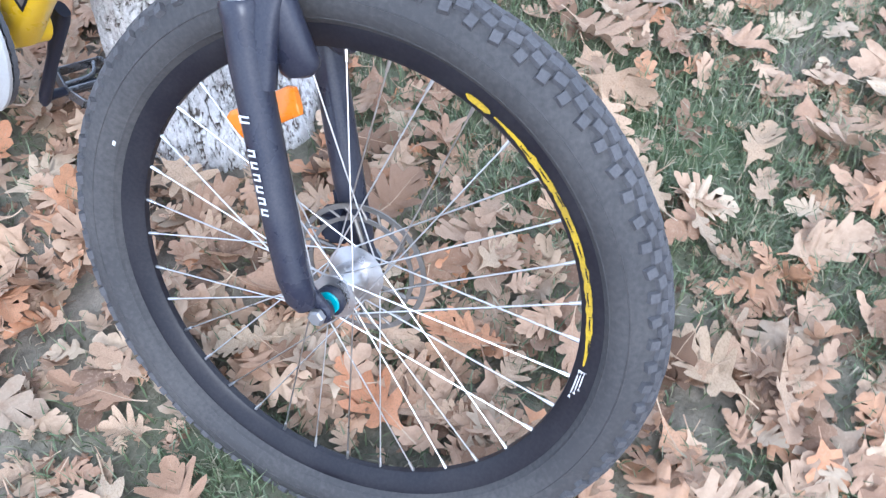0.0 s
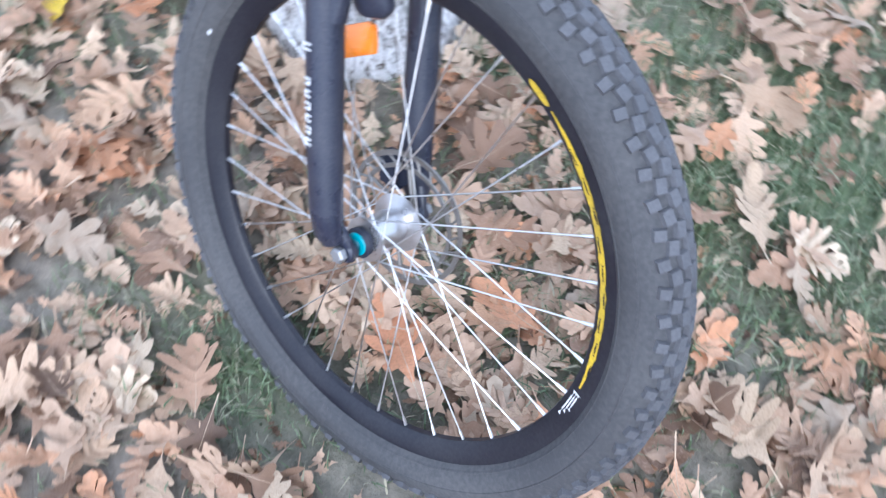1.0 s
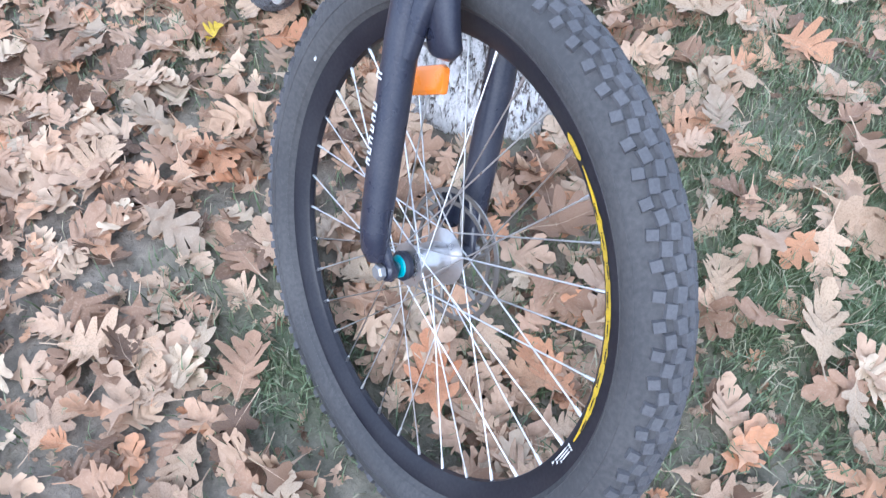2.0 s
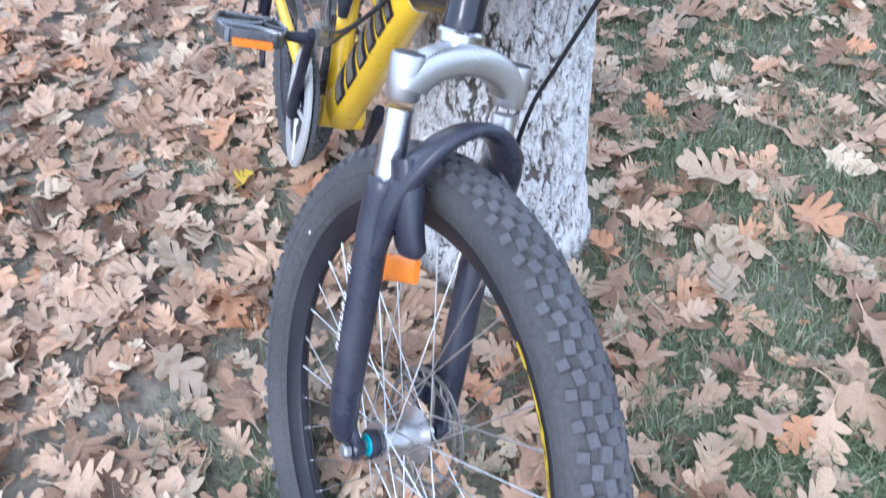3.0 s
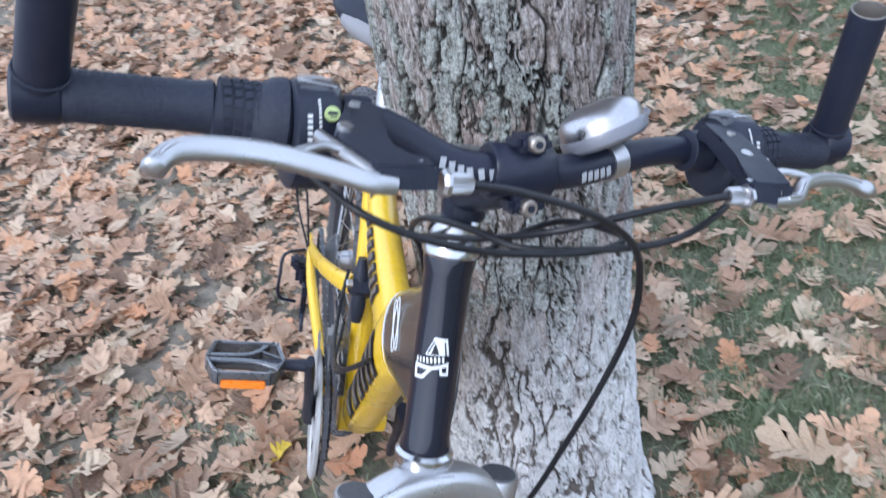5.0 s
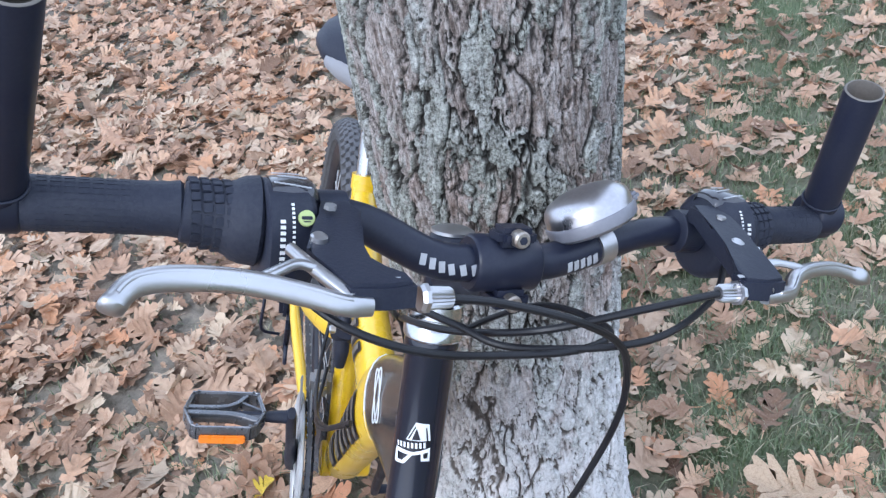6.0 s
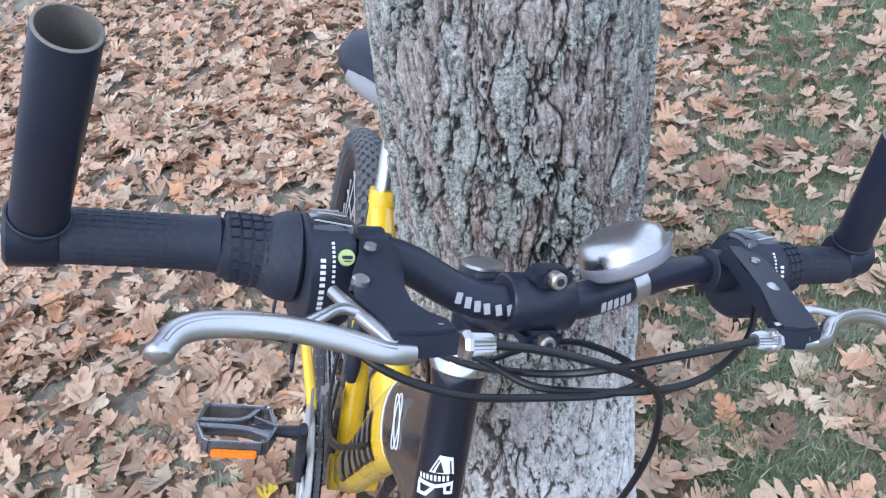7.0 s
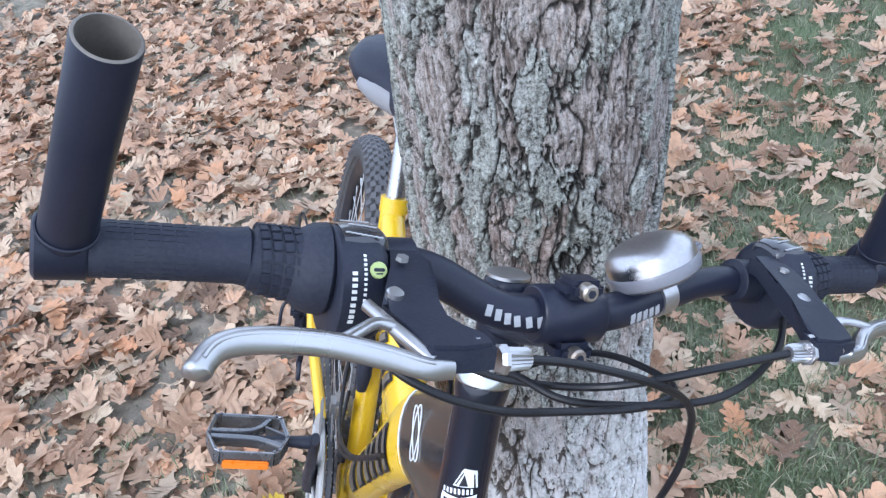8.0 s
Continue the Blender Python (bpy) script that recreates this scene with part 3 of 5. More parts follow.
def build_litter(rows, shapes, label, mat=LEAF_MANY):
    allv, allf, base = [], [], 0
    for x, y, yaw, tilt, way, size, lift, i in rows:
        v, f = shapes[(i * 7 + int(yaw * 100)) % len(shapes)]
        m = np.array(leaf_turn(yaw, tilt, way, size, (x, y, ground_height(x, y) + lift)))
        allv.append(v @ m[:3, :3].T + m[:3, 3])
        allf.extend([tuple(k + base for k in q) for q in f])
        base += len(v)
    me = bpy.data.meshes.new("leaf_litter")
    me.from_pydata(np.concatenate(allv).tolist(), [], allf)
    me.materials.append(mat)
    me.polygons.foreach_set("use_smooth", [True] * len(allf))
    tagged(new("leaf_litter", me), label, "fallen leaves", kind="stuff")


mid_leaves = [row for row in far_leaves if math.hypot(row[0] - 0.4, row[1] - 0.9) > 1.5]
far_leaves = [row for row in far_leaves if math.hypot(row[0] - 0.4, row[1] - 0.9) <= 1.5]
build_litter(mid_leaves, SHAPES_MID, "dense dry oak leaves lying behind the tree", LEAF_TAN)
build_litter(far_leaves + near_leaves[285:] + crumbs(), SHAPES_FAR, "thick carpet of dry tan and orange oak leaves")
build_litter(outer_leaves, SHAPES_OUT, "thinner dry oak leaves strewn over the park ground")

# leaves that stand out by colour or size: x, y, yaw in degrees, length, kind
STANDING_OUT = ((0.865, 0.60, 70, 0.15, "p"), (0.467, 0.555, 120, 0.125, "o"), (0.31, 0.545, 95, 0.14, "o"), (-0.096, 1.28, 60, 0.055, "y"), (0.042, 1.26, 20, 0.10, "o"),
                (0.737, 0.684, 75, 0.10, "p"), (0.584, 0.622, 10, 0.085, "p"), (0.70, 0.317, 100, 0.13, "p"), (0.043, 0.573, 80, 0.11, "n"), (0.867, 1.126, 150, 0.13, "p"),
                (0.835, 1.30, 160, 0.14, "p"), (0.619, 1.122, 120, 0.09, "o"), (1.085, 0.55, 20, 0.12, "p"), (0.52, 0.80, 15, 0.13, "n"))
for i, (x, y, yaw, size, kind) in enumerate(STANDING_OUT):
    mat, label = {"p": (LEAF_PALE, "large pale tan oak leaf lying on top"), "o": (LEAF_ORANGE, "orange-brown oak leaf lying on grass"),
                  "y": (LEAF_YELLOW, "small bright yellow leaf on the ground"), "n": (LEAF_ONE, "large dry brown oak leaf")}[kind]
    lay_leaf(leaf_mesh((i * 5 + 2) % 16, mat), (i * 5 + 2) % 16, x, y, radians(yaw), 0.1, i * 1.3, size, 0.032, label)


def build_grass():
    r = random.Random(5)
    verts, faces = [], []
    count = 0
    while count < 80000:
        x, y = r.uniform(-2.6, 2.3), r.uniform(0.0, 4.6)
        d = math.hypot(x - 0.5, y - 0.7)
        if r.random() > 1.0 / (1.0 + 0.30 * d * d) or r.random() > 0.03 + 0.9 * greenness(x, y) ** 1.4 * (0.55 + 0.9 * max(0.0, 0.5 + noise.noise(Vector((x * 9, y * 9, 4.0))))) or in_trunk(x, y):
            continue
        count += 1
        yaw, lean, ln = r.uniform(0, 6.283), abs(r.gauss(0.0, 0.5)) + 0.2, r.uniform(0.024, 0.066)
        c, s = math.cos(yaw), math.sin(yaw)
        w = r.uniform(0.0007, 0.0016)
        z0, k = ground_height(x, y) - 0.004, len(verts)
        pts = ((0, w, 0), (0.4 * math.sin(lean * 0.7), w * 0.9, 0.45), (math.sin(lean), 0, math.cos(lean) * 0.85))
        for out, half, up in pts[:2]:
            px, py = x + c * out * ln, y + s * out * ln
            verts += [(px - s * half, py + c * half, z0 + up * ln), (px + s * half, py - c * half, z0 + up * ln)]
        out, half, up = pts[2]
        verts.append((x + c * out * ln, y + s * out * ln, z0 + up * ln))
        faces += [(k, k + 1, k + 3, k + 2), (k + 2, k + 3, k + 4)]
    me = bpy.data.meshes.new("grass")
    me.from_pydata(verts, [], faces)
    me.materials.append(GRASS)
    tagged(new("grass", me), "thin green autumn grass between the leaves", "grass", kind="stuff")


build_grass()


# ---- the bicycle ----
def axes(x, y, z, origin):
    return Matrix(((x[0], y[0], z[0], origin[0]), (x[1], y[1], z[1], origin[1]), (x[2], y[2], z[2], origin[2]), (0, 0, 0, 1)))


STEER = Vector((0.22559, 0.44625, 0.86601)).normalized()
RIGHT = Vector((-0.76680, -0.46699, 0.44039))
RIGHT = (RIGHT - STEER * RIGHT.dot(STEER)).normalized()
FORK = axes(RIGHT, STEER.cross(RIGHT), STEER, (0.397, 0.806, 0.663))          # x right, y ahead, z up the steering axis
BAR = FORK @ pose(-0.010, 0, 0, 0, 1.7, -2.9)                                 # the bar stands slightly askew
SIDE = Vector((-0.90338, -0.23695, 0.35743))
AHEAD = Vector((0.25371, -0.96728, 0.0))
AHEAD = (AHEAD - SIDE * 0.02).normalized()
SIDE = (SIDE - AHEAD * SIDE.dot(AHEAD)).normalized()
BIKE = axes(SIDE, AHEAD, SIDE.cross(AHEAD), (0.14416, 0.73968, -0.02))         # x right, y ahead, z up in the leaning frame
FRONT_HUB = FORK @ Matrix.Translation((0.0, 0.038, -0.465))
REAR_HUB = BIKE @ Matrix.Translation((-0.010, -0.79, 0.326))

bicycle = new("bicycle")
bicycle.matrix_basis = Matrix.Translation((0.144, 1.0, 0.0))
WORLD_OF[bicycle] = bicycle.matrix_basis.copy()
tagged(bicycle, "yellow and black mountain bike leaning against an oak trunk", "bicycle")


def knobs(bm, r0, ra, rb):
    """Rows of tread blocks on a tyre with the section ra by rb round the ring r0."""
    for ang, n, off, size in ((0, 82, 0.0, (0.0122, 0.0165, 0.0055)), (17, 82, 0.5, (0.0112, 0.0165, 0.0055)), (-17, 82, 0.5, (0.0112, 0.0165, 0.0055)), (34, 82, 0.0, (0.0110, 0.0150, 0.0055)),
                              (-34, 82, 0.0, (0.0110, 0.0150, 0.0055)), (51, 82, 0.5, (0.0120, 0.0112, 0.0066)), (-51, 82, 0.5, (0.0120, 0.0112, 0.0066))):
        a = radians(ang)
        ca, sa = math.cos(a), math.sin(a)
        for i in range(n):
            w = 2 * math.pi * (i + off) / n
            cw, sw = math.cos(w), math.sin(w)
            rad, tan, ax = Vector((0, cw, sw)), Vector((0, -sw, cw)), Vector((1, 0, 0))
            up, side = rad * ca + ax * sa, ax * ca - rad * sa
            c = rad * (r0 + ra * ca) + ax * (rb * sa) - up * 0.0015
            skew = 0.16 * (1 if i % 2 else -1) * (1 if ang >= 0 else -1)
            side, tan = side + tan * skew, tan - side * skew
            vs = []
            for k, sh in ((0, 1.0), (size[2] * (0.9 if i % 2 else 1.0), 0.82)):
                for u, v in ((-1, -1), (1, -1), (1, 1), (-1, 1)):
                    vs.append(bm.verts.new(c + up * k + side * (u * size[0] / 2 * sh) + tan * (v * size[1] / 2 * sh)))
            for f in ((4, 5, 6, 7), (0, 1, 5, 4), (1, 2, 6, 5), (2, 3, 7, 6), (3, 0, 4, 7)):
                bm.faces.new([vs[q] for q in f])


def make_tyre_mesh(ring_r, a, b):
    bm = B()
    prof = [(ring_r + a * math.cos(w), b * math.sin(w)) for w in [2 * math.pi * i / 22 for i in range(22)]]
    spin(bm, prof, seg=110, close=True)
    # moulding line above the bead
    for s in (1, -1):
        spin(bm, [(0.2865, s * 0.0155), (0.2875, s * 0.0205), (0.2890, s * 0.0222), (0.2905, s * 0.0218), (0.2895, s * 0.017)], seg=110, close=True)
        spin(bm, [(ring_r - 0.002, s * (b - 0.0007)), (ring_r - 0.0013, s * (b + 0.0006)), (ring_r - 0.0001, s * (b + 0.0006)), (ring_r + 0.0006, s * (b - 0.0007))], seg=110, close=True)
    return finish("tyre", bm, RUBBER, 60)


def make_rim_mesh():
    bm = B()
    spin(bm, [(0.285, 0.0135), (0.2835, 0.0145), (0.279, 0.0138), (0.2635, 0.0085), (0.259, 0.0040), (0.2585, 0.0), (0.259, -0.0040), (0.2635, -0.0085),
              (0.279, -0.0138), (0.2835, -0.0145), (0.285, -0.0135)], seg=110, close=True)
    return finish("rim", bm, RIM, 30)


RIM_MESH = make_rim_mesh()


def make_tread_mesh(ring_r, a, b):
    bm = B()
    knobs(bm, ring_r, a, b)
    return finish("tread", bm, TREAD, 30)


def spoke_mesh(i, phase):
    """Spoke i of 36, laced three-cross, with its nipple."""
    w = radians(phase + 10 * i)
    side = 1 if i % 2 == 0 else -1
    swing = radians(72) * (1 if (i // 2) % 2 == 0 else -1)
    fx, fr = (0.029, 0.023) if side > 0 else (-0.024, 0.029)
    a = Vector((fx, fr * math.cos(w + swing), fr * math.sin(w + swing)))
    b = Vector((0, 0.2590 * math.cos(w), 0.2590 * math.sin(w)))
    bm = B()
    t = (b - a).normalized()
    rod(bm, a, b, 0.00095, 6)
    loft(bm, [b - t * 0.013, b - t * 0.001, b + t * 0.002], [0.0017, 0.0021, 0.0021], 6, (1, 0, 0))
    return finish("spoke", bm, STEEL, 40)


def make_wheel(name, at, phase, label, section):
    wheel = shared(name, RIM_MESH, bicycle, at)
    tagged(wheel, label)
    tagged(shared("tyre", make_tyre_mesh(*section), wheel, at), "dusty black knobbly tyre")
    tagged(shared("tread", make_tread_mesh(*section), wheel, at), "worn grey tread blocks", kind="stuff")
    bm = B()
    spin(bm, [(0.0, 0.047), (0.005, 0.047), (0.005, 0.042), (0.0125, 0.041), (0.0125, 0.033), (0.025, 0.0315), (0.025, 0.0285), (0.0165, 0.026), (0.0165, 0.018), (0.0205, 0.006), (0.0210, -0.006),
              (0.018, -0.018), (0.034, -0.022), (0.032, -0.0255), (0.022, -0.028), (0.022, -0.034), (0.012, -0.040), (0.005, -0.041), (0.005, -0.047), (0.0, -0.047)], seg=30)
    part("hub", bm, SATIN, wheel, "dull silver alloy hub", at)
    for i in range(36):
        shared("spoke", spoke_mesh(i, phase), wheel, at)
    # brake disc: two rings, webs between them, and arms
    bm = B()
    for a, b in ((0.060, 0.065), (0.074, 0.080)):
        spin(bm, [(a, -0.0335), (b, -0.0335), (b, -0.0355), (a, -0.0355)], seg=60, close=True)
    for i in range(24):
        w = radians(15 * i)
        u, v = Vector((0, math.cos(w), math.sin(w))), Vector((0, math.cos(w + 0.12), math.sin(w + 0.12)))
        rod(bm, u * 0.063 + Vector((-0.0345, 0, 0)), v * 0.076 + Vector((-0.0345, 0, 0)), 0.0016, 6)
    for i in range(6):
        w = radians(60 * i)
        u, v = Vector((0, math.cos(w), math.sin(w))), Vector((0, math.cos(w + 0.5), math.sin(w + 0.5)))
        rod(bm, u * 0.020 + Vector((-0.0345, 0, 0)), v * 0.062 + Vector((-0.0345, 0, 0)), 0.0028, 6)
    part("brake_disc", bm, DISC, wheel, "drilled grey steel brake disc", at)
    return wheel


front_wheel = make_wheel("front_wheel", FRONT_HUB, 141.93, "black deep rim with a yellow stripe on one side", (0.3105, 0.0315, 0.0295))
rear_wheel = make_wheel("rear_wheel", REAR_HUB, 7.0, "black deep rim of the driven wheel", (0.3020, 0.0240, 0.0245))


def rim_strip(a0, a1, r_in, r_out, wob, seg):
    """A strip on the slanted right flank of the rim."""
    bm, rows = B(), []
    for i in range(seg + 1):
        w = a0 + (a1 - a0) * i / seg
        e = min(1.0, 6 * min(i, seg - i) / seg)
        ri, ro = r_in + wob * noise.noise(Vector((i * 0.6, 0, 2))) * e + (1 - e) * 0.003, r_out + wob * noise.noise(Vector((i * 0.5, 4, 0))) * e - (1 - e) * 0.002
        row = []
        for r in (ri, (ri + ro) / 2, ro):
            x = 0.0085 + (r - 0.2635) / (0.279 - 0.2635) * 0.0053 + 0.0005
            row.append(bm.verts.new((x, r * math.cos(radians(w)), r * math.sin(radians(w)))))
        rows.append(row)
    for a, b in zip(rows, rows[1:]):
        for j in range(2):
            bm.faces.new((a[j], a[j + 1], b[j + 1], b[j]))
    return bm


part("stripe", rim_strip(47.5, -12.5, 0.2645, 0.2712, 0.0022, 60), STRIPE, front_wheel, "yellow rim sticker", FRONT_HUB)
part("stripe", rim_strip(54.5, 48.5, 0.2645, 0.2712, 0.0004, 12), STRIPE, front_wheel, "short pale yellow rim sticker", FRONT_HUB)
for k in range(9):
    w = 40 - 5.7 * k
    part("stripe_mark", rim_strip(w, w - 3.2, 0.2662 + 0.0012 * (k % 3), 0.2678 + 0.0012 * (k % 3), 0.0006, 8), RIM, front_wheel, "black mark on the sticker", FRONT_HUB @ Matrix.Translation((0.0006, 0, 0)))
for k in range(3):
    part("print", rim_strip(-14.0, -22.0 + 1.5 * k, 0.2650 + 0.0028 * k, 0.2664 + 0.0028 * k, 0.0002, 8), WHITE, front_wheel, "tiny white print", FRONT_HUB)
bm = B()
block(bm, (0, 0, 0), (0.0012, 0.004, 0.006), 0.0005)
part("tyre_mark", bm, WHITE, front_wheel, "small white mark", FRONT_HUB @ Matrix.Rotation(radians(147.5), 4, "X") @ Matrix.Translation((0.0255, 0.293, 0)))
bm = B()
loft(bm, [(0, -0.042, 0), (0, -0.038, 0.001), (0, 0.038, 0.001), (0, 0.042, 0)], [(0.004, 0.013), (0.0055, 0.0155), (0.0055, 0.0155), (0.004, 0.013)], 16, power=0.5)
part("reflector", bm, ORANGE, front_wheel, "orange spoke reflector", FRONT_HUB @ Matrix.Rotation(radians(14.0), 4, "X") @ Matrix.Translation((0.012, -0.007, 0.201)) @ Matrix.Rotation(radians(7), 4, "X"))
bm = B()
spin(bm, [(0.0, 0.0450), (0.0115, 0.0450), (0.0128, 0.0440), (0.0128, 0.0345), (0.0, 0.0345)], seg=24)
part("seal", bm, TEAL, front_wheel, "teal axle seal", FRONT_HUB)
bm = B()
spin(bm, [(0.0128, 0.0345), (0.0165, 0.0350), (0.0172, 0.0410), (0.0132, 0.0436)], seg=24)
part("seal_collar", bm, PLASTIC, front_wheel, "black collar round the seal", FRONT_HUB)

# fork
bm = B()
arc = [(0.063 * math.cos(math.pi * i / 20), 0.018, 0) for i in range(21)]
line = [(x, 0.016, -0.060 + 0.034 * max(0.0, 1 - (x / 0.063) ** 2) ** 0.6) for x, _, _ in arc]
loft(bm, line, [(0.0190 - 0.003 * abs(i - 10) / 10, 0.0158 + 0.001 * abs(i - 10) / 10) for i in range(21)], 20, (0, 1, 0), 0.5)
for s in (1, -1):
    loft(bm, [(s * 0.066, 0.014, -0.071), (s * 0.066, 0.014, -0.069), (s * 0.066, 0.014, -0.030), (s * 0.066, 0.014, -0.027)], [0.0160, 0.0172, 0.0186, 0.0176], 24)
spin(bm, [(0.031, -0.036), (0.0270, -0.024), (0.0255, -0.016), (0.0225, -0.008), (0.0, -0.008)], "Z", 32)
fork = part("fork", bm, SATIN, bicycle, "suspension fork with a grey alloy crown", FORK, 40)
for s in (1, -1):
    bm = B()
    loft(bm, [(s * 0.066, 0.014, -0.0275), (s * 0.066, 0.014, -0.0255)], [0.0160, 0.0150], 24)
    part("leg_cap", bm, CAP, fork, "dark grey top cap", FORK)
    bm = B()
    loft(bm, [(s * 0.066, 0.015, -0.175), (s * 0.066, 0.014, -0.080)], [0.0142, 0.0142], 24)
    part("stanchion", bm, STANCHION, fork, "chromed stanchion", FORK)
    bm = B()
    loft(bm, [(s * 0.068, 0.015, -0.150), (s * 0.068, 0.015, -0.153), (s * 0.068, 0.015, -0.166), (s * 0.070, 0.015, -0.172), (s * 0.071, 0.014, -0.21), (s * 0.0715, 0.017, -0.34), (s * 0.071, 0.020, -0.420), (s * 0.070, 0.024, -0.446), (s * 0.069, 0.027, -0.458)],
         [0.0175, 0.0200, 0.0200, 0.0182, 0.0180, 0.0180, (0.0168, 0.0180), (0.0146, 0.0168), (0.009, 0.011)], 20)
    part("lower_leg", bm, FORK_BLACK, fork, "glossy black lower leg", FORK, 50)
    bm = B()
    loft(bm, [(s * 0.049, 0.038, -0.467), (s * 0.052, 0.038, -0.467), (s * 0.062, 0.038, -0.467), (s * 0.065, 0.038, -0.467)], [0.009, 0.0115, 0.0125, 0.010], 20, (0, 1, 0))
    loft(bm, [(s * 0.066, 0.024, -0.436), (s * 0.062, 0.030, -0.452), (s * 0.058, 0.038, -0.468), (s * 0.057, 0.040, -0.478)], [(0.007, 0.013), (0.006, 0.014), (0.0055, 0.013), (0.004, 0.008)], 14, (1, 0, 0), 0.7)
    part("dropout", bm, FORK_BLACK, fork, m=FORK)
    bm = B()
    loft(bm, [(s * 0.066, 0.038, -0.467), (s * 0.067, 0.038, -0.467), (s * 0.073, 0.038, -0.467), (s * 0.075, 0.038, -0.467)], [0.0085, 0.0095, 0.0095, 0.007], 6, (0, 1, 0))
    part("axle_nut", bm, GUARD, fork, "dull steel axle nut", FORK)
    # brake boss below the arch
    bm = B()
    loft(bm, smooth_line([(s * 0.061, 0.034, -0.125), (s * 0.058, 0.043, -0.155), (s * 0.054, 0.047, -0.186), (s * 0.048, 0.050, -0.210), (s * 0.041, 0.052, -0.224)], 4),
         [(0.0145 - 0.0002 * i, 0.017 + 0.004 * min(1, i / 8)) if i < 14 else (0.0112 - 0.0035 * (i - 14), 0.019 - 0.005 * (i - 14)) for i in range(17)], 16, (1, 0, 0), 0.8)
    part("boss", bm, FORK_BLACK, fork, m=FORK)
bm = B()
half = [(0.071, 0.016, -0.225), (0.068, 0.030, -0.170), (0.057, 0.046, -0.130), (0.039, 0.055, -0.103), (0.019, 0.059, -0.089), (0.0, 0.060, -0.085)]
line = smooth_line(half + [(-x, y, z) for x, y, z in half[-2::-1]], 5)
loft(bm, line, [(0.017 + 0.004 * abs(2 * i / (len(line) - 1) - 1), 0.0075 + 0.003 * abs(2 * i / (len(line) - 1) - 1)) for i in range(len(line))], 18, (0, 1, 0.25), 0.65)
part("arch", bm, FORK_BLACK, fork, "black fork arch over the tyre", FORK, 50)
for k in range(2):
    bm = B()
    loft(bm, [(0.006 - 0.012 * k, 0.062, -0.0815), (0.006 - 0.012 * k, 0.063, -0.0783)], [0.0022, 0.0015], 10)
    part("arch_mark", bm, WHITE, fork, "pale chip", FORK)
for k in range(7):
    z = -0.252 - (0.0 if k == 0 else 0.020 + 0.0118 * k)
    w = radians(-12)
    bm = B()
    wide = 0.0120 if k == 0 else 0.0085
    block(bm, (0, 0, 0.0026), (0.0007, wide, 0.0018), 0)
    block(bm, (0, 0, -0.0026), (0.0007, wide, 0.0018), 0)
    block(bm, (0, (wide / 2 - 0.001) * (1 if k % 2 else -1), 0), (0.0007, 0.0018, 0.0050), 0)
    c = Vector((0.071, 0.014 + 0.004 * max(0.0, (-z - 0.21) / 0.13), z))
    part("leg_print", bm, WHITE, fork, "white print on the leg", FORK @ Matrix.Translation(c) @ Matrix.Rotation(w, 4, "Z") @ Matrix.Translation((0.0196, 0, 0)))
# caliper on the far leg
bm = B()
block(bm, (-0.050, 0.006, -0.420), (0.026, 0.036, 0.044), 0.008)
block(bm, (-0.064, 0.012, -0.41), (0.012, 0.022, 0.06), 0.004)
part("brake_caliper", bm, PLASTIC, fork, "black disc brake caliper", FORK)

# frame
bm = B()
loft(bm, [(0, 0, 0.0), (0, 0, 0.004), (0, 0, 0.014), (0, 0, 0.155), (0, 0, 0.164), (0, 0, 0.169)], [0.0212, 0.0218, 0.0198, 0.0198, 0.0216, 0.0212], 36)
HEAD = FORK @ Matrix.Translation((0.0025, 0, 0))
frame_part = part("frame", bm, NAVY, bicycle, "yellow frame with dark navy head tube", HEAD, 50)
bm = B()
spin(bm, [(0.0, -0.018), (0.0215, -0.018), (0.0225, -0.014), (0.0245, -0.012), (0.0250, -0.003), (0.0218, 0.0)], "Z", 36)
part("lower_cup", bm, CHROME, frame_part, "chromed lower headset cup", HEAD)
bm = B()
spin(bm, [(0.0218, 0.169), (0.0234, 0.171), (0.0234, 0.180), (0.0214, 0.183), (0.0200, 0.1835), (0.0200, 0.186), (0.0212, 0.187), (0.0212, 0.197), (0.0190, 0.199), (0.0, 0.199)], "Z", 36)
part("upper_cup", bm, CHROME, frame_part, "chromed upper headset cup and spacer", HEAD)


def tube(name, pts, rads, mat, label="", steps=5, seg=22, power=0.9):
    line = smooth_line([(x, y, z) for x, y, z in pts], steps)
    n = len(line) - 1
    rr = []
    for i in range(n + 1):
        f = i / n * (len(rads) - 1)
        j = min(int(f), len(rads) - 2)
        a, b = rads[j], rads[j + 1]
        rr.append((a[0] + (b[0] - a[0]) * (f - j), a[1] + (b[1] - a[1]) * (f - j)))
    bm = B()
    loft(bm, line, rr, seg, (1, 0, 0), power)
    return part(name, bm, mat, frame_part, label, BIKE, 50)


tube("neck", [(0, -0.026, 0.802), (0, -0.095, 0.757), (0, -0.135, 0.730), (0, -0.166, 0.7055)], [(0.019, 0.072), (0.021, 0.056), (0.022, 0.050), (0.0225, 0.0455)], BROWN, "dark brown frame neck", 5)
tube("neck_ring", [(0, -0.1645, 0.7065), (0, -0.1680, 0.7035)], [(0.0233, 0.0462), (0.0233, 0.0462)], WHITE, "thin white line", 2)
UPPER = [(0, -0.180, 0.676), (0, -0.235, 0.667), (0, -0.305, 0.664), (0, -0.38, 0.670), (0, -0.455, 0.683), (0, -0.535, 0.704)]
DOWN = [(0, -0.167, 0.7045), (0, -0.192, 0.666), (-0.003, -0.230, 0.602), (-0.008, -0.285, 0.514), (-0.010, -0.355, 0.400), (-0.012, -0.392, 0.338)]
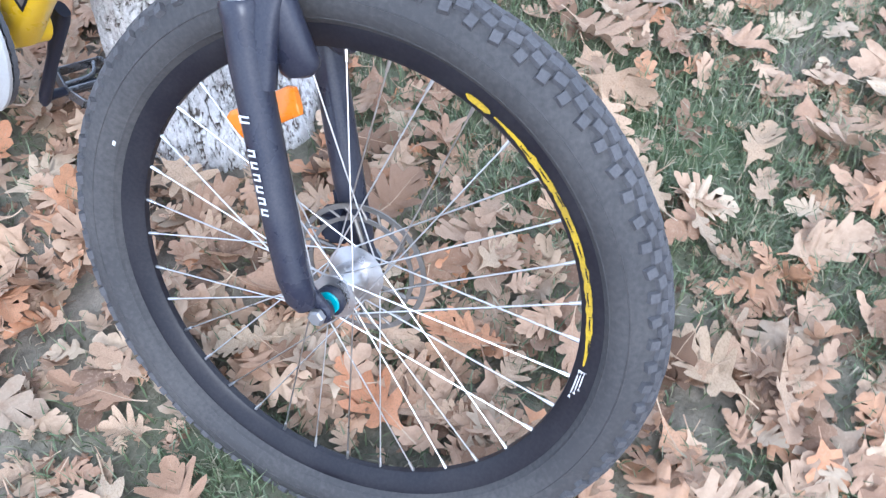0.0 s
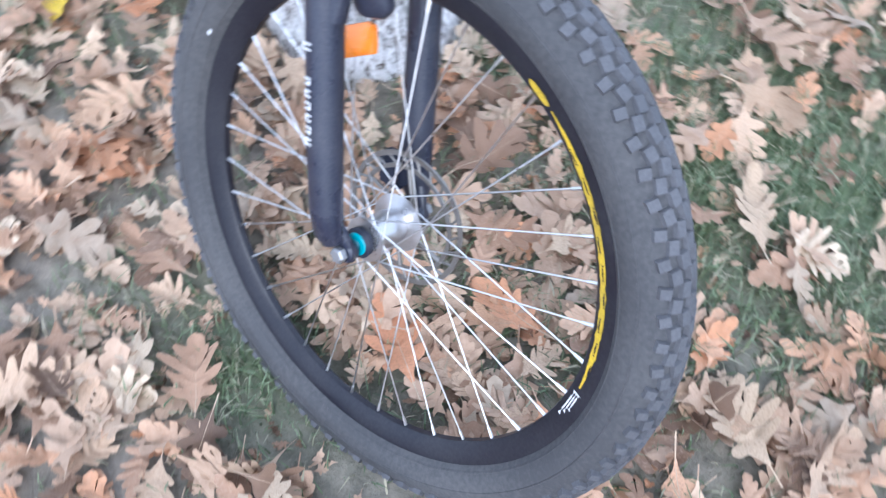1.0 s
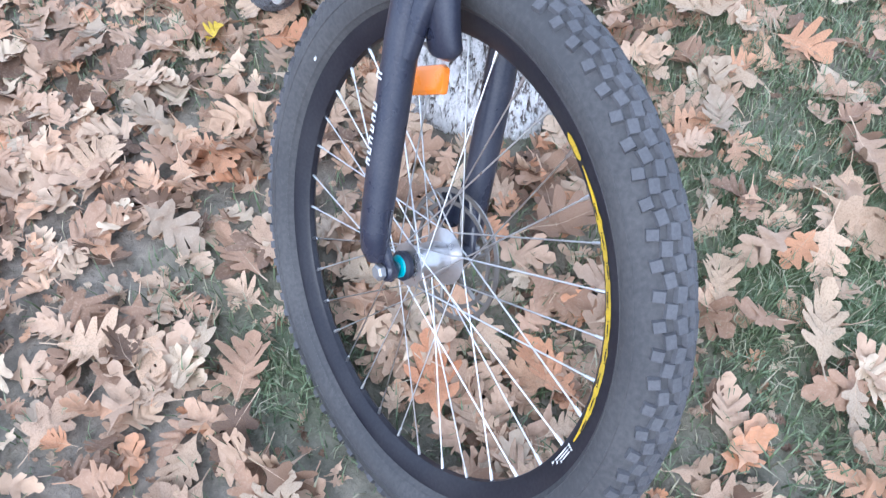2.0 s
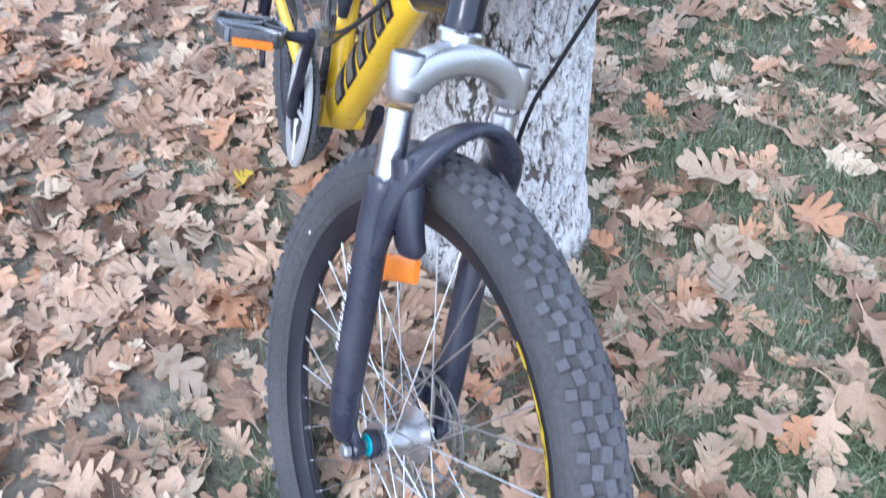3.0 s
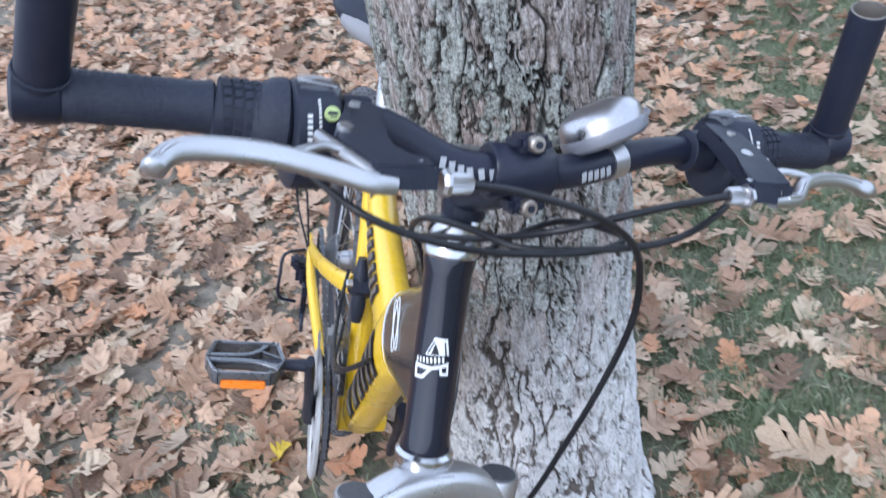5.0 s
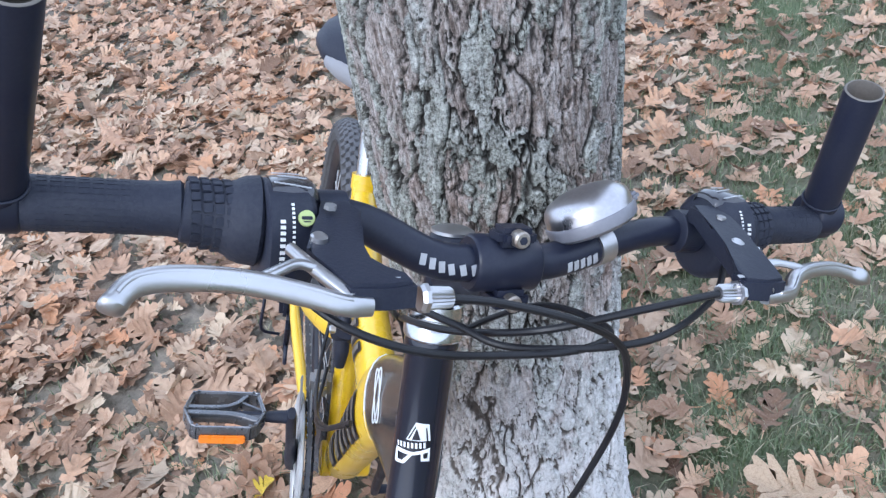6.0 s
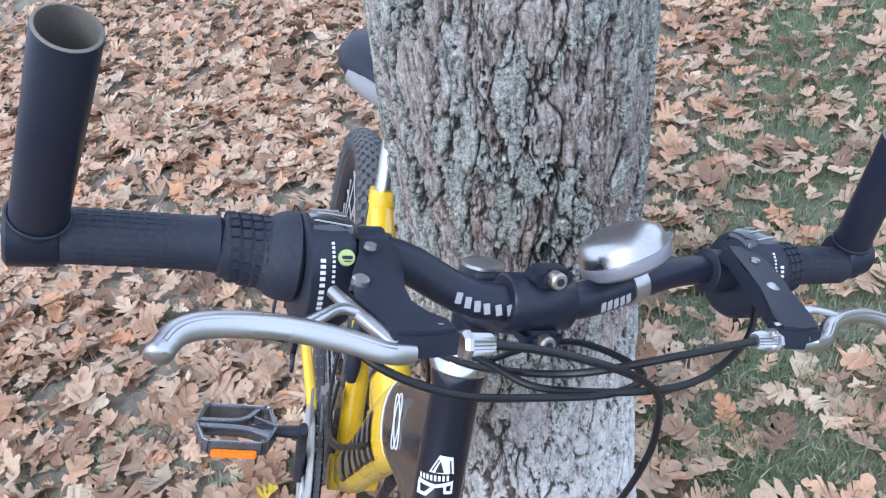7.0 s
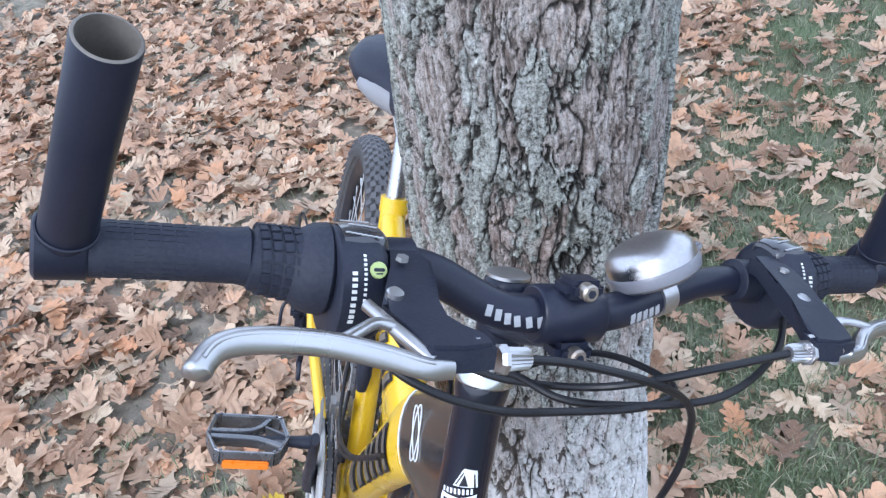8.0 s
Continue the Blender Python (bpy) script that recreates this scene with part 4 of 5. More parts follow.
R_UPPER = [(0.020, 0.034), (0.0215, 0.040), (0.0215, 0.039), (0.0205, 0.032), (0.019, 0.023), (0.0165, 0.018)]
R_DOWN = [(0.0228, 0.0455), (0.0265, 0.043), (0.029, 0.037), (0.030, 0.034), (0.030, 0.032), (0.031, 0.031)]
tube("upper_tube", UPPER, R_UPPER, YELLOW, "yellow upper tube")
tube("down_tube", DOWN, R_DOWN, YELLOW, "fat yellow down tube")
tube("gusset", [(0, -0.205, 0.655), (0, -0.25, 0.628), (0, -0.30, 0.605), (0, -0.345, 0.600)], [(0.017, 0.035), (0.014, 0.035), (0.011, 0.032), (0.006, 0.028)], YELLOW, "yellow web between the tubes", 4)
tube("seat_tube", [(0, -0.395, 0.335), (0, -0.450, 0.465), (0, -0.50, 0.585), (0, -0.553, 0.727)], [(0.017, 0.017), (0.017, 0.017), (0.018, 0.018), (0.0175, 0.0175)], YELLOW, "yellow seat tube", 4)
tube("seat_collar", [(0, -0.548, 0.714), (0, -0.555, 0.733)], [(0.0195, 0.0195), (0.0195, 0.0195)], YELLOW, steps=2)
tube("clamp_band", [(0, -0.452, 0.455), (0, -0.459, 0.475)], [(0.0186, 0.0186), (0.0186, 0.0186)], PLASTIC, "black clamp band", 2)
bm = B()
spin(bm, [(0.0, 0.036), (0.024, 0.036), (0.026, 0.034), (0.026, -0.034), (0.024, -0.036), (0.0, -0.036)], seg=26)
part("bottom_bracket", bm, YELLOW, frame_part, "yellow bottom bracket shell", BIKE @ Matrix.Translation((-0.012, -0.392, 0.337)))
# rear arms
def STAY(s):
    return [(s * 0.064, -0.80, 0.345), (s * 0.060, -0.705, 0.393), (s * 0.050, -0.585, 0.462), (s * 0.034, -0.50, 0.508), (s * 0.018, -0.455, 0.535)]


for s in (1, -1):
    tube("chain_stay", [(s * 0.040, -0.43, 0.345), (s * 0.052, -0.53, 0.352), (s * 0.064, -0.68, 0.352), (s * 0.066, -0.785, 0.338)], [(0.010, 0.013), (0.009, 0.013), (0.009, 0.011), (0.007, 0.010)], YELLOW, "yellow chain stay", 4, 14)
    tube("seat_stay", STAY(s), [(0.007, 0.011), (0.009, 0.013), (0.010, 0.014), (0.012, 0.016)], YELLOW, "yellow upper rear arm", 4, 14)
    bm = B()
    block(bm, (s * 0.066, -0.80, 0.340), (0.007, 0.045, 0.05), 0.003)
    part("rear_dropout", bm, YELLOW, frame_part, m=BIKE)
# shock between the tubes
tube("shock", [(0.012, -0.435, 0.485), (0.012, -0.442, 0.51), (0.012, -0.456, 0.55), (0.012, -0.464, 0.578)], [(0.007, 0.008), (0.011, 0.014), (0.011, 0.014), (0.006, 0.007)], PLASTIC, "black coil shock", 4, 18)
tube("pivot_link", [(0.006, -0.440, 0.548), (0.008, -0.452, 0.534), (0.006, -0.468, 0.520)], [(0.020, 0.012), (0.022, 0.016), (0.020, 0.012)], PLASTIC, "black pivot link between the arms", 4, 18)
for y, z in ((-0.442, 0.548), (-0.466, 0.522)):
    bm = B()
    loft(bm, [(0.024, y, z), (0.031, y, z), (0.033, y, z)], [0.0062, 0.0062, 0.0045], 14, (0, 1, 0))
    part("pivot_bolt", bm, ALLOY, frame_part, "silver pivot bolt", BIKE)
# frame lettering as slanted blocks


def tube_patch(bm, line, rads, a, b, phi, slant, out):
    """A slanted patch on a tube's flank: a to b along it, phi in degrees from its right side towards its top."""
    fine = smooth_line(line, 5)

    def place(u, w):
        f = u * (len(fine) - 1)
        i = min(int(f), len(fine) - 2)
        t = (fine[min(i + 2, len(fine) - 1)] - fine[max(i - 1, 0)]).normalized()
        g = u * (len(rads) - 1)
        j = min(int(g), len(rads) - 2)
        ru, rv = (rads[j][k] + (rads[j + 1][k] - rads[j][k]) * (g - j) + out for k in (0, 1))
        top = t.cross(Vector((1, 0, 0)))
        if top.z < 0:
            top = -top
        c, q = math.cos(radians(w)), math.sin(radians(w))
        return fine[i].lerp(fine[i + 1], f - i) + Vector((1, 0, 0)) * (ru * math.copysign(abs(c) ** 0.9, c)) + top * (rv * math.copysign(abs(q) ** 0.9, q))
    grid = []
    for j in range(7):
        w = phi[0] + (phi[1] - phi[0]) * j / 6
        sh = slant * j / 6
        grid.append([bm.verts.new(place(a + (b - a) * k / 3 + sh, w)) for k in range(4)])
    for g0, g1 in zip(grid, grid[1:]):
        for k in range(3):
            bm.faces.new((g0[k], g0[k + 1], g1[k + 1], g1[k]))


for line, rads, n, a0, step, phi in ((DOWN, R_DOWN, 6, 0.215, 0.100, (-45, 20)), (UPPER, R_UPPER, 7, 0.30, 0.062, (-12, 34))):
    for k in range(n):
        a = a0 + step * k
        bm = B()
        tube_patch(bm, line, rads, a, a + step * 0.80, phi, -0.050, 0.0012)
        part("lettering", bm, RIM, frame_part, "dark slanted lettering block", BIKE)
        bm = B()
        tube_patch(bm, line, rads, a + step * 0.16, a + step * 0.62, (phi[0] + 6, phi[1] - 6), -0.040, 0.0020)
        part("lettering", bm, DECAL, frame_part, "grey brown lettering fill", BIKE)
bm = B()
tube_patch(bm, UPPER, R_UPPER, 0.835, 0.885, (40, 118), 0.0, 0.0012)
part("tube_tip", bm, RIM, frame_part, "dark tip of the upper tube", BIKE)
bm = B()
tube_patch(bm, UPPER, R_UPPER, 0.765, 0.800, (30, 75), 0.02, 0.0012)
part("lettering", bm, RIM, frame_part, "small dark mark", BIKE)
# looped mark on the neck
bm = B()
for ang in (26, -12):
    c, s = math.cos(radians(ang)), math.sin(radians(ang))
    loop = [(0, 0.010 * math.cos(w) * c - 0.026 * math.sin(w) * s, 0.010 * math.cos(w) * s + 0.026 * math.sin(w) * c) for w in [2 * math.pi * i / 24 for i in range(25)]]
    loft(bm, loop, 0.0007, 6, (1, 0, 0), cap=False)
part("emblem", bm, WHITE, frame_part, "white looped line emblem", BIKE @ pose(0.0216, -0.119, 0.761, 42, -4, 0))
# badge on the head tube: a peak over a ribbon


def on_tube(w, z, r=0.0246):
    return Vector((r * math.sin(1.2 * w), r * math.cos(1.2 * w), z))


def patch(bm, corners, r=0.0246):
    """A flat-sided patch laid on the head tube, corners as (angle, height)."""
    n = 6
    grid = []
    for i in range(n + 1):
        t = i / n
        a = [corners[0][k] + (corners[1][k] - corners[0][k]) * t for k in (0, 1)]
        b = [corners[3][k] + (corners[2][k] - corners[3][k]) * t for k in (0, 1)]
        grid.append([bm.verts.new(on_tube(a[0] + (b[0] - a[0]) * j / n, a[1] + (b[1] - a[1]) * j / n, r)) for j in range(n + 1)])
    for p, q in zip(grid, grid[1:]):
        for j in range(n):
            bm.faces.new((p[j], q[j], q[j + 1], p[j + 1]))


def patches(rows, mat, r, label):
    bm = B()
    for row in rows:
        patch(bm, [(w / 1.2, z) for w, z in row], r)
    part("badge", bm, mat, frame_part, label, HEAD)


# a filled peak with a dark notch, a ribbon with small marks, and two flared feet
patches((((0.98, 0.0885), (0.66, 0.1045), (0.14, 0.1040), (0.00, 0.0900)), ((1.42, 0.0800), (0.66, 0.0795), (0.68, 0.0765), (1.42, 0.0765)), ((0.66, 0.0795), (-0.03, 0.0840), (-0.03, 0.0805), (0.68, 0.0765)),
         ((1.44, 0.0770), (1.30, 0.0770), (1.24, 0.0670), (1.40, 0.0670)), ((1.30, 0.0700), (0.95, 0.0705), (0.95, 0.0678), (1.30, 0.0670)), ((1.04, 0.0705), (0.76, 0.0775), (0.62, 0.0775), (0.93, 0.0682)),
         ((0.34, 0.0800), (0.24, 0.0800), (0.17, 0.0725), (0.28, 0.0725)), ((0.24, 0.0750), (-0.04, 0.0750), (-0.04, 0.0725), (0.24, 0.0725)), ((0.04, 0.0805), (-0.05, 0.0805), (-0.07, 0.0725), (0.02, 0.0725))),
        WHITE, 0.0202, "white peak and ribbon badge")
patches((((0.74, 0.0893), (0.61, 0.0990), (0.58, 0.0990), (0.40, 0.0905)), ((0.90, 0.0900), (0.66, 0.1015), (0.63, 0.1005), (0.84, 0.0898)), ((0.16, 0.0900), (0.26, 0.1010), (0.21, 0.1010), (0.09, 0.0900))), RIM, 0.0204, "dark notch in the badge")
patches([((1.37 - 0.155 * k, 0.0850 + 0.0005 * k), (1.28 - 0.155 * k, 0.0853 + 0.0005 * k), (1.25 - 0.155 * k, 0.0812 + 0.0004 * k), (1.34 - 0.155 * k, 0.0810 + 0.0004 * k)) for k in range(8)], WHITE, 0.0206, "small white marks on the ribbon")

# seat
bm = B()
rod(bm, (0, -0.550, 0.72), (0, -0.592, 0.845), 0.0135, 20)
part("seatpost", bm, CHROME, bicycle, "chromed seatpost", BIKE)
bm = B()
sad = [(-0.395, 0.010, 0.010, 0.854), (-0.405, 0.017, 0.016, 0.858), (-0.45, 0.020, 0.020, 0.862), (-0.53, 0.023, 0.022, 0.863), (-0.585, 0.032, 0.026, 0.863), (-0.610, 0.056, 0.030, 0.866),
       (-0.636, 0.075, 0.032, 0.869), (-0.668, 0.081, 0.033, 0.871), (-0.705, 0.070, 0.031, 0.871), (-0.735, 0.044, 0.024, 0.869), (-0.747, 0.018, 0.010, 0.868)]
loft(bm, [(0, y, z) for y, a, b, z in sad], [(a, b) for y, a, b, z in sad], 28, (1, 0, 0), 0.85)
saddle_part = part("saddle", bm, PLASTIC, bicycle, "black saddle with grey sides", BIKE, 60)
bm = B()
loft(bm, [(0, -0.567, 0.853), (0, -0.580, 0.855), (0, -0.604, 0.857), (0, -0.626, 0.859), (0, -0.640, 0.861)], [(0.020, 0.012), (0.036, 0.019), (0.058, 0.023), (0.070, 0.024), (0.060, 0.020)], 28, (1, 0, 0), 0.85)
part("saddle_skirt", bm, SADDLE_GREY, saddle_part, "grey saddle side", BIKE, 60)
for s in (1, -1):
    bm = B()
    loft(bm, smooth_line([(s * 0.008, -0.47, 0.850), (s * 0.016, -0.52, 0.838), (s * 0.018, -0.60, 0.838), (s * 0.03, -0.66, 0.845)], 5), 0.0036, 8)
    part("saddle_rail", bm, STEEL, saddle_part, m=BIKE)

# cranks, rings and chain
BB = BIKE @ Matrix.Translation((-0.004, -0.392, 0.337))
bm = B()
spin(bm, [(0.062, 0.0585), (0.094, 0.0585), (0.0965, 0.060), (0.0965, 0.064), (0.094, 0.0655), (0.062, 0.0655)], seg=64, close=True)
for i in range(5):
    w = radians(72 * i + 20)
    rod(bm, (0.062, 0.018 * math.cos(w), 0.018 * math.sin(w)), (0.062, 0.086 * math.cos(w), 0.086 * math.sin(w)), 0.006, 8)
crankset = part("crankset", bm, GUARD_RING, bicycle, "dull grey chain guard ring and crankset", BB)
bm = B()
spin(bm, [(0.030, 0.0575), (0.0622, 0.0575), (0.0622, 0.0635), (0.058, 0.0645), (0.030, 0.0645)], seg=64, close=True)
part("guard_face", bm, PLASTIC, crankset, "black plastic face of the chain guard", BB)
for r, x in ((0.086, 0.052), (0.068, 0.044)):
    bm, n = B(), 42 if r > 0.08 else 32
    outline = []
    for i in range(n * 2):
        w = 2 * math.pi * i / (n * 2)
        outline.append((r + (0.004 if i % 2 else 0.0), w))
    rows = []
    for xx in (x - 0.001, x + 0.001):
        rows.append([bm.verts.new((xx, q * math.cos(w), q * math.sin(w))) for q, w in outline])
        rows.append([bm.verts.new((xx, (r - 0.016) * math.cos(w), (r - 0.016) * math.sin(w))) for q, w in outline])
    bridge(bm, rows[0], rows[1]), bridge(bm, rows[2], rows[3]), bridge(bm, rows[0], rows[2]), bridge(bm, rows[1], rows[3])
    part("chainring", bm, PLASTIC, crankset, "black toothed chainring", BB, 20)
PEDAL_AT = Vector((0.0, 0.076, 0.172))
for s in (1, -1):
    e = PEDAL_AT * s
    bm = B()
    loft(bm, [Vector((s * 0.070, 0, 0)) - e * 0.09, Vector((s * 0.071, 0, 0)), Vector((s * 0.078, 0, 0)) + e * 0.5, Vector((s * 0.084, 0, 0)) + e, Vector((s * 0.084, 0, 0)) + e * 1.08],
         [(0.009, 0.014), (0.010, 0.016), (0.007, 0.010), (0.007, 0.012), (0.005, 0.008)], 14, (1, 0, 0), 0.8)
    part("crank_arm", bm, PLASTIC, crankset, "black crank arm", BB)
    bm = B()
    rod(bm, (s * 0.084, e.y, e.z), (s * 0.118, e.y, e.z), 0.009, 14, 0.007)
    rod(bm, (s * 0.118, e.y, e.z), (s * 0.205, e.y, e.z), 0.006, 10)
    part("pedal_spindle", bm, PLASTIC, crankset, "black pedal spindle", BB)
    # cage of the pedal, tilted with its front down
    at = BB @ Matrix.Translation((s * 0.166, e.y, e.z)) @ Matrix.Rotation(radians(14 if s > 0 else -20), 4, "X")
    bm = B()
    loop = [(0.034, -0.037), (0.040, -0.034), (0.047, 0.0), (0.036, 0.033), (0.030, 0.037), (-0.032, 0.037), (-0.038, 0.033), (-0.048, 0.004), (-0.040, -0.034), (-0.034, -0.037)]
    line = [Vector((x, y, 0)) for x, y in loop + loop[:1]]
    for a, b in zip(line, line[1:]):
        loft(bm, [a, b], [(0.0100, 0.0026)] * 2, 8, (0, 0, 1), 0.5)
    loft(bm, smooth_line([(-0.044, 0.020, 0.001), (-0.020, 0.010, 0.002), (0.0, 0.006, 0.002), (0.044, 0.004, 0.001)], 3), [(0.0075, 0.0050)] * 10, 10, (0, 0, 1), 0.6)
    loft(bm, smooth_line([(-0.026, -0.036, 0.001), (-0.014, -0.016, 0.002), (0.004, -0.008, 0.002), (0.044, -0.008, 0.001)], 3), [(0.0075, 0.0040)] * 10, 10, (0, 0, 1), 0.6)
    loft(bm, [(-0.018, -0.022, 0.001), (-0.047, -0.004, 0.001)], [(0.0065, 0.0022)] * 2, 8, (0, 0, 1), 0.6)
    rod(bm, (-0.044, 0, -0.002), (0.048, 0, -0.002), 0.0075, 12)
    for x, y in loop:
        block(bm, (x, y, 0.0105), (0.003, 0.003, 0.003))
    part("pedal", bm, PEDAL, crankset, "black platform pedal with orange reflectors", at)
    bm = B()
    edge = [Vector((x * 1.03, y * 1.03, 0.0098)) for x, y in loop + loop[:1]]
    for p, q in zip(edge, edge[1:]):
        rod(bm, p, q, 0.0010, 6)
    part("pedal_edge", bm, SCUFF, crankset, "scuffed bright pedal edge", at)
    for y in (0.0415, -0.0415):
        bm = B()
        block(bm, (0, y, -0.006), (0.054, 0.005, 0.011), 0.0015)
        part("pedal_reflector", bm, ORANGE, crankset, "orange pedal reflector", at)


def chain_line():
    pts = []
    for i in range(33):
        w = radians(-90 + 180 * i / 32)
        pts.append((0.089 * math.cos(w), 0.089 * math.sin(w)))
    for i in range(1, 30):
        pts.append((-0.4 * i / 30, 0.089 - 0.044 * i / 30))
    for i in range(24):
        w = radians(90 + 180 * i / 23)
        pts.append((-0.40 + 0.045 * math.cos(w), 0.045 * math.sin(w)))
    for i in range(1, 30):
        pts.append((-0.4 + 0.4 * i / 30, -0.045 - 0.044 * i / 30))
    return pts


bm = B()
line = chain_line()
for i, ((y, z), (y2, z2)) in enumerate(zip(line, line[1:] + line[:1])):
    wide = 0.0038 if i % 2 else 0.0028
    c = Vector((0.052, (y + y2) / 2, (z + z2) / 2))
    ln = math.hypot(y2 - y, z2 - z)
    block(bm, c, (wide * 2, ln * 1.05, 0.0075), 0, Matrix.Rotation(math.atan2(z2 - z, y2 - y), 4, "X"))
part("chain", bm, CAP, crankset, "dark roller chain", BB)
# glints between the rollers, added as bright pin-like blocks on every second link
bm = B()
for i, ((y, z), (y2, z2)) in enumerate(zip(line, line[1:] + line[:1])):
    if i % 2 == 0:
        block(bm, (0.052, (y + y2) / 2, (z + z2) / 2), (0.0088, 0.0034, 0.0034), 0)
tagged(part("chain_glints", bm, ALLOY, crankset, "bright pin blocks standing in for glints between the rollers", BB), kind="stuff")
bm = B()
for k in range(7):
    r = 0.050 - 0.0045 * k
    spin(bm, [(0.012, 0.030 + 0.0035 * k), (r, 0.030 + 0.0035 * k), (r, 0.0318 + 0.0035 * k), (0.012, 0.0318 + 0.0035 * k)], seg=28, close=True)
part("cassette", bm, GUARD, rear_wheel, "grey sprocket cassette", REAR_HUB)
# rear derailleur and its guard
bm = B()
block(bm, (0.078, -0.800, 0.290), (0.022, 0.045, 0.050), 0.008)
block(bm, (0.070, -0.775, 0.225), (0.010, 0.030, 0.095), 0.006, Matrix.Rotation(radians(-18), 4, "X"))
block(bm, (0.090, -0.790, 0.315), (0.020, 0.030, 0.024), 0.006)
derailleur = part("rear_derailleur", bm, PLASTIC, bicycle, "black rear derailleur", BIKE)
for z in (0.255, 0.185):
    bm = B()
    spin(bm, [(0.0, 0.0035), (0.020, 0.0035), (0.022, 0.0), (0.020, -0.0035), (0.0, -0.0035)], seg=20)
    part("jockey_wheel", bm, PLASTIC, derailleur, "black jockey wheel", BIKE @ Matrix.Translation((0.070, -0.788 + (0.255 - z) * 0.3, z)))
bm = B()
loft(bm, smooth_line([(0.075, -0.80, 0.338), (0.112, -0.785, 0.335), (0.118, -0.77, 0.30), (0.118, -0.77, 0.245), (0.085, -0.78, 0.225)], 4), 0.0032, 8)
part("derailleur_guard", bm, PLASTIC, derailleur, "black wire guard", BIKE)
# front derailleur
bm = B()
block(bm, (0.036, -0.430, 0.455), (0.030, 0.030, 0.036), 0.006)
block(bm, (0.047, -0.415, 0.430), (0.0025, 0.075, 0.028), 0.001, Matrix.Rotation(radians(-30), 4, "X"))
block(bm, (0.061, -0.415, 0.430), (0.0025, 0.075, 0.024), 0.001, Matrix.Rotation(radians(-30), 4, "X"))
front_derailleur = part("front_derailleur", bm, GUARD, bicycle, "dark steel front derailleur", BIKE)
bm = B()
rod(bm, (0.030, -0.412, 0.468), (0.045, -0.408, 0.468), 0.006, 10)
part("derailleur_bolt", bm, ALLOY, front_derailleur, "silver bolt", BIKE)

# ---- stem, handlebar and what sits on it ----
bm = B()
spin(bm, [(0.0, 0.252), (0.014, 0.252), (0.0168, 0.249), (0.0180, 0.244), (0.0180, 0.203), (0.0172, 0.199), (0.0, 0.199)], "Z", 30)
loft(bm, [(0, 0.006, 0.224), (0, 0.030, 0.229), (0, 0.058, 0.240), (0, 0.070, 0.246)], [(0.018, 0.019), (0.016, 0.018), (0.018, 0.020), (0.022, 0.021)], 22, (1, 0, 0), 0.8)
loft(bm, [(-0.024, 0.077, 0.250), (-0.022, 0.077, 0.250), (0.022, 0.077, 0.250), (0.024, 0.077, 0.250)], [0.0175, 0.0195, 0.0195, 0.0175], 28, (0, 1, 0))
block(bm, (-0.002, 0.086, 0.271), (0.028, 0.022, 0.013), 0.004)
block(bm, (-0.002, 0.086, 0.229), (0.028, 0.022, 0.013), 0.004)
stem = part("stem", bm, BAR_BLACK, bicycle, "black alloy stem", BAR, 45)
for z in (0.2715, 0.2285):
    bm = B()
    loft(bm, [(-0.001, 0.094, z), (-0.001, 0.101, z), (-0.001, 0.1025, z)], [0.0058, 0.0058, 0.0046], 18, (1, 0, 0))
    part("stem_bolt", bm, RUST, stem, "rusty steel socket bolt", BAR)
    bm = B()
    loft(bm, [(-0.001, 0.1020, z), (-0.001, 0.1030, z)], [0.0029, 0.0029], 6, (1, 0, 0))
    part("socket", bm, PLASTIC, stem, "dark hex socket", BAR)
bm = B()
spin(bm, [(0.0, 0.2555), (0.012, 0.2555), (0.0165, 0.2535), (0.0165, 0.251), (0.0, 0.251)], "Z", 26)
part("top_cap", bm, ALLOY, stem, "silver top cap", BAR)
bm = B()
rod(bm, (0.012, -0.020, 0.222), (0.018, -0.020, 0.222), 0.005, 12)
part("clamp_bolt", bm, ALLOY, stem, "silver clamp bolt", BAR)


def bar_y(s):
    a = abs(s)
    return 0.077 - 0.016 * min(1, max(0, (a - 0.03) / 0.06)) - 0.010 * max(0, (a - 0.09) / 0.20)


def bar_z(s):
    a = abs(s)
    t = min(1, max(0, (a - 0.035) / (0.075 if s > 0 else 0.112)))
    return 0.250 + (0.026 if s > 0 else 0.017) * t * t * (3 - 2 * t) + 0.004 * max(0, (a - 0.11) / 0.19)


def bar_p(s):
    return Vector((s, bar_y(s), bar_z(s)))


bm = B()
ss = [-0.326 + 0.631 * i / 60 for i in range(61)]
loft(bm, [bar_p(s) for s in ss], [0.0127 if abs(s) < 0.09 else (0.0122 if abs(s) < 0.11 else 0.0112) for s in ss], 24, (0, 1, 0))
handlebar = part("handlebar", bm, BAR_BLACK, bicycle, "satin black riser handlebar", BAR, 60)
# lettering on the bar as small slanted blocks
for s0, n, w in ((0.0550, 6, -6), (-0.0480, 5, -12)):
    for k in range(n):
        s = s0 - 0.0061 * k
        p, way = bar_p(s), (bar_p(s + 0.004) - bar_p(s - 0.004)).normalized()
        q = Vector((0, math.cos(radians(w)), math.sin(radians(w))))
        q = (q - way * q.dot(way)).normalized()
        at = BAR @ axes(way, q, way.cross(q), p + q * 0.0128)
        bm = B()
        block(bm, Vector((0, 0, 0)), (0.0040, 0.0007, 0.0074), 0, Matrix.Rotation(radians(16), 4, "Y"))
        part("bar_print", bm, PRINT, handlebar, "small white slanted print", at)

bm = B()
block(bm, (0, 0, 0), (0.0050, 0.0052, 0.0026), 0.0004)
SLEEVE_BLOCK = finish("sleeve_block", bm, GRIP, 30)


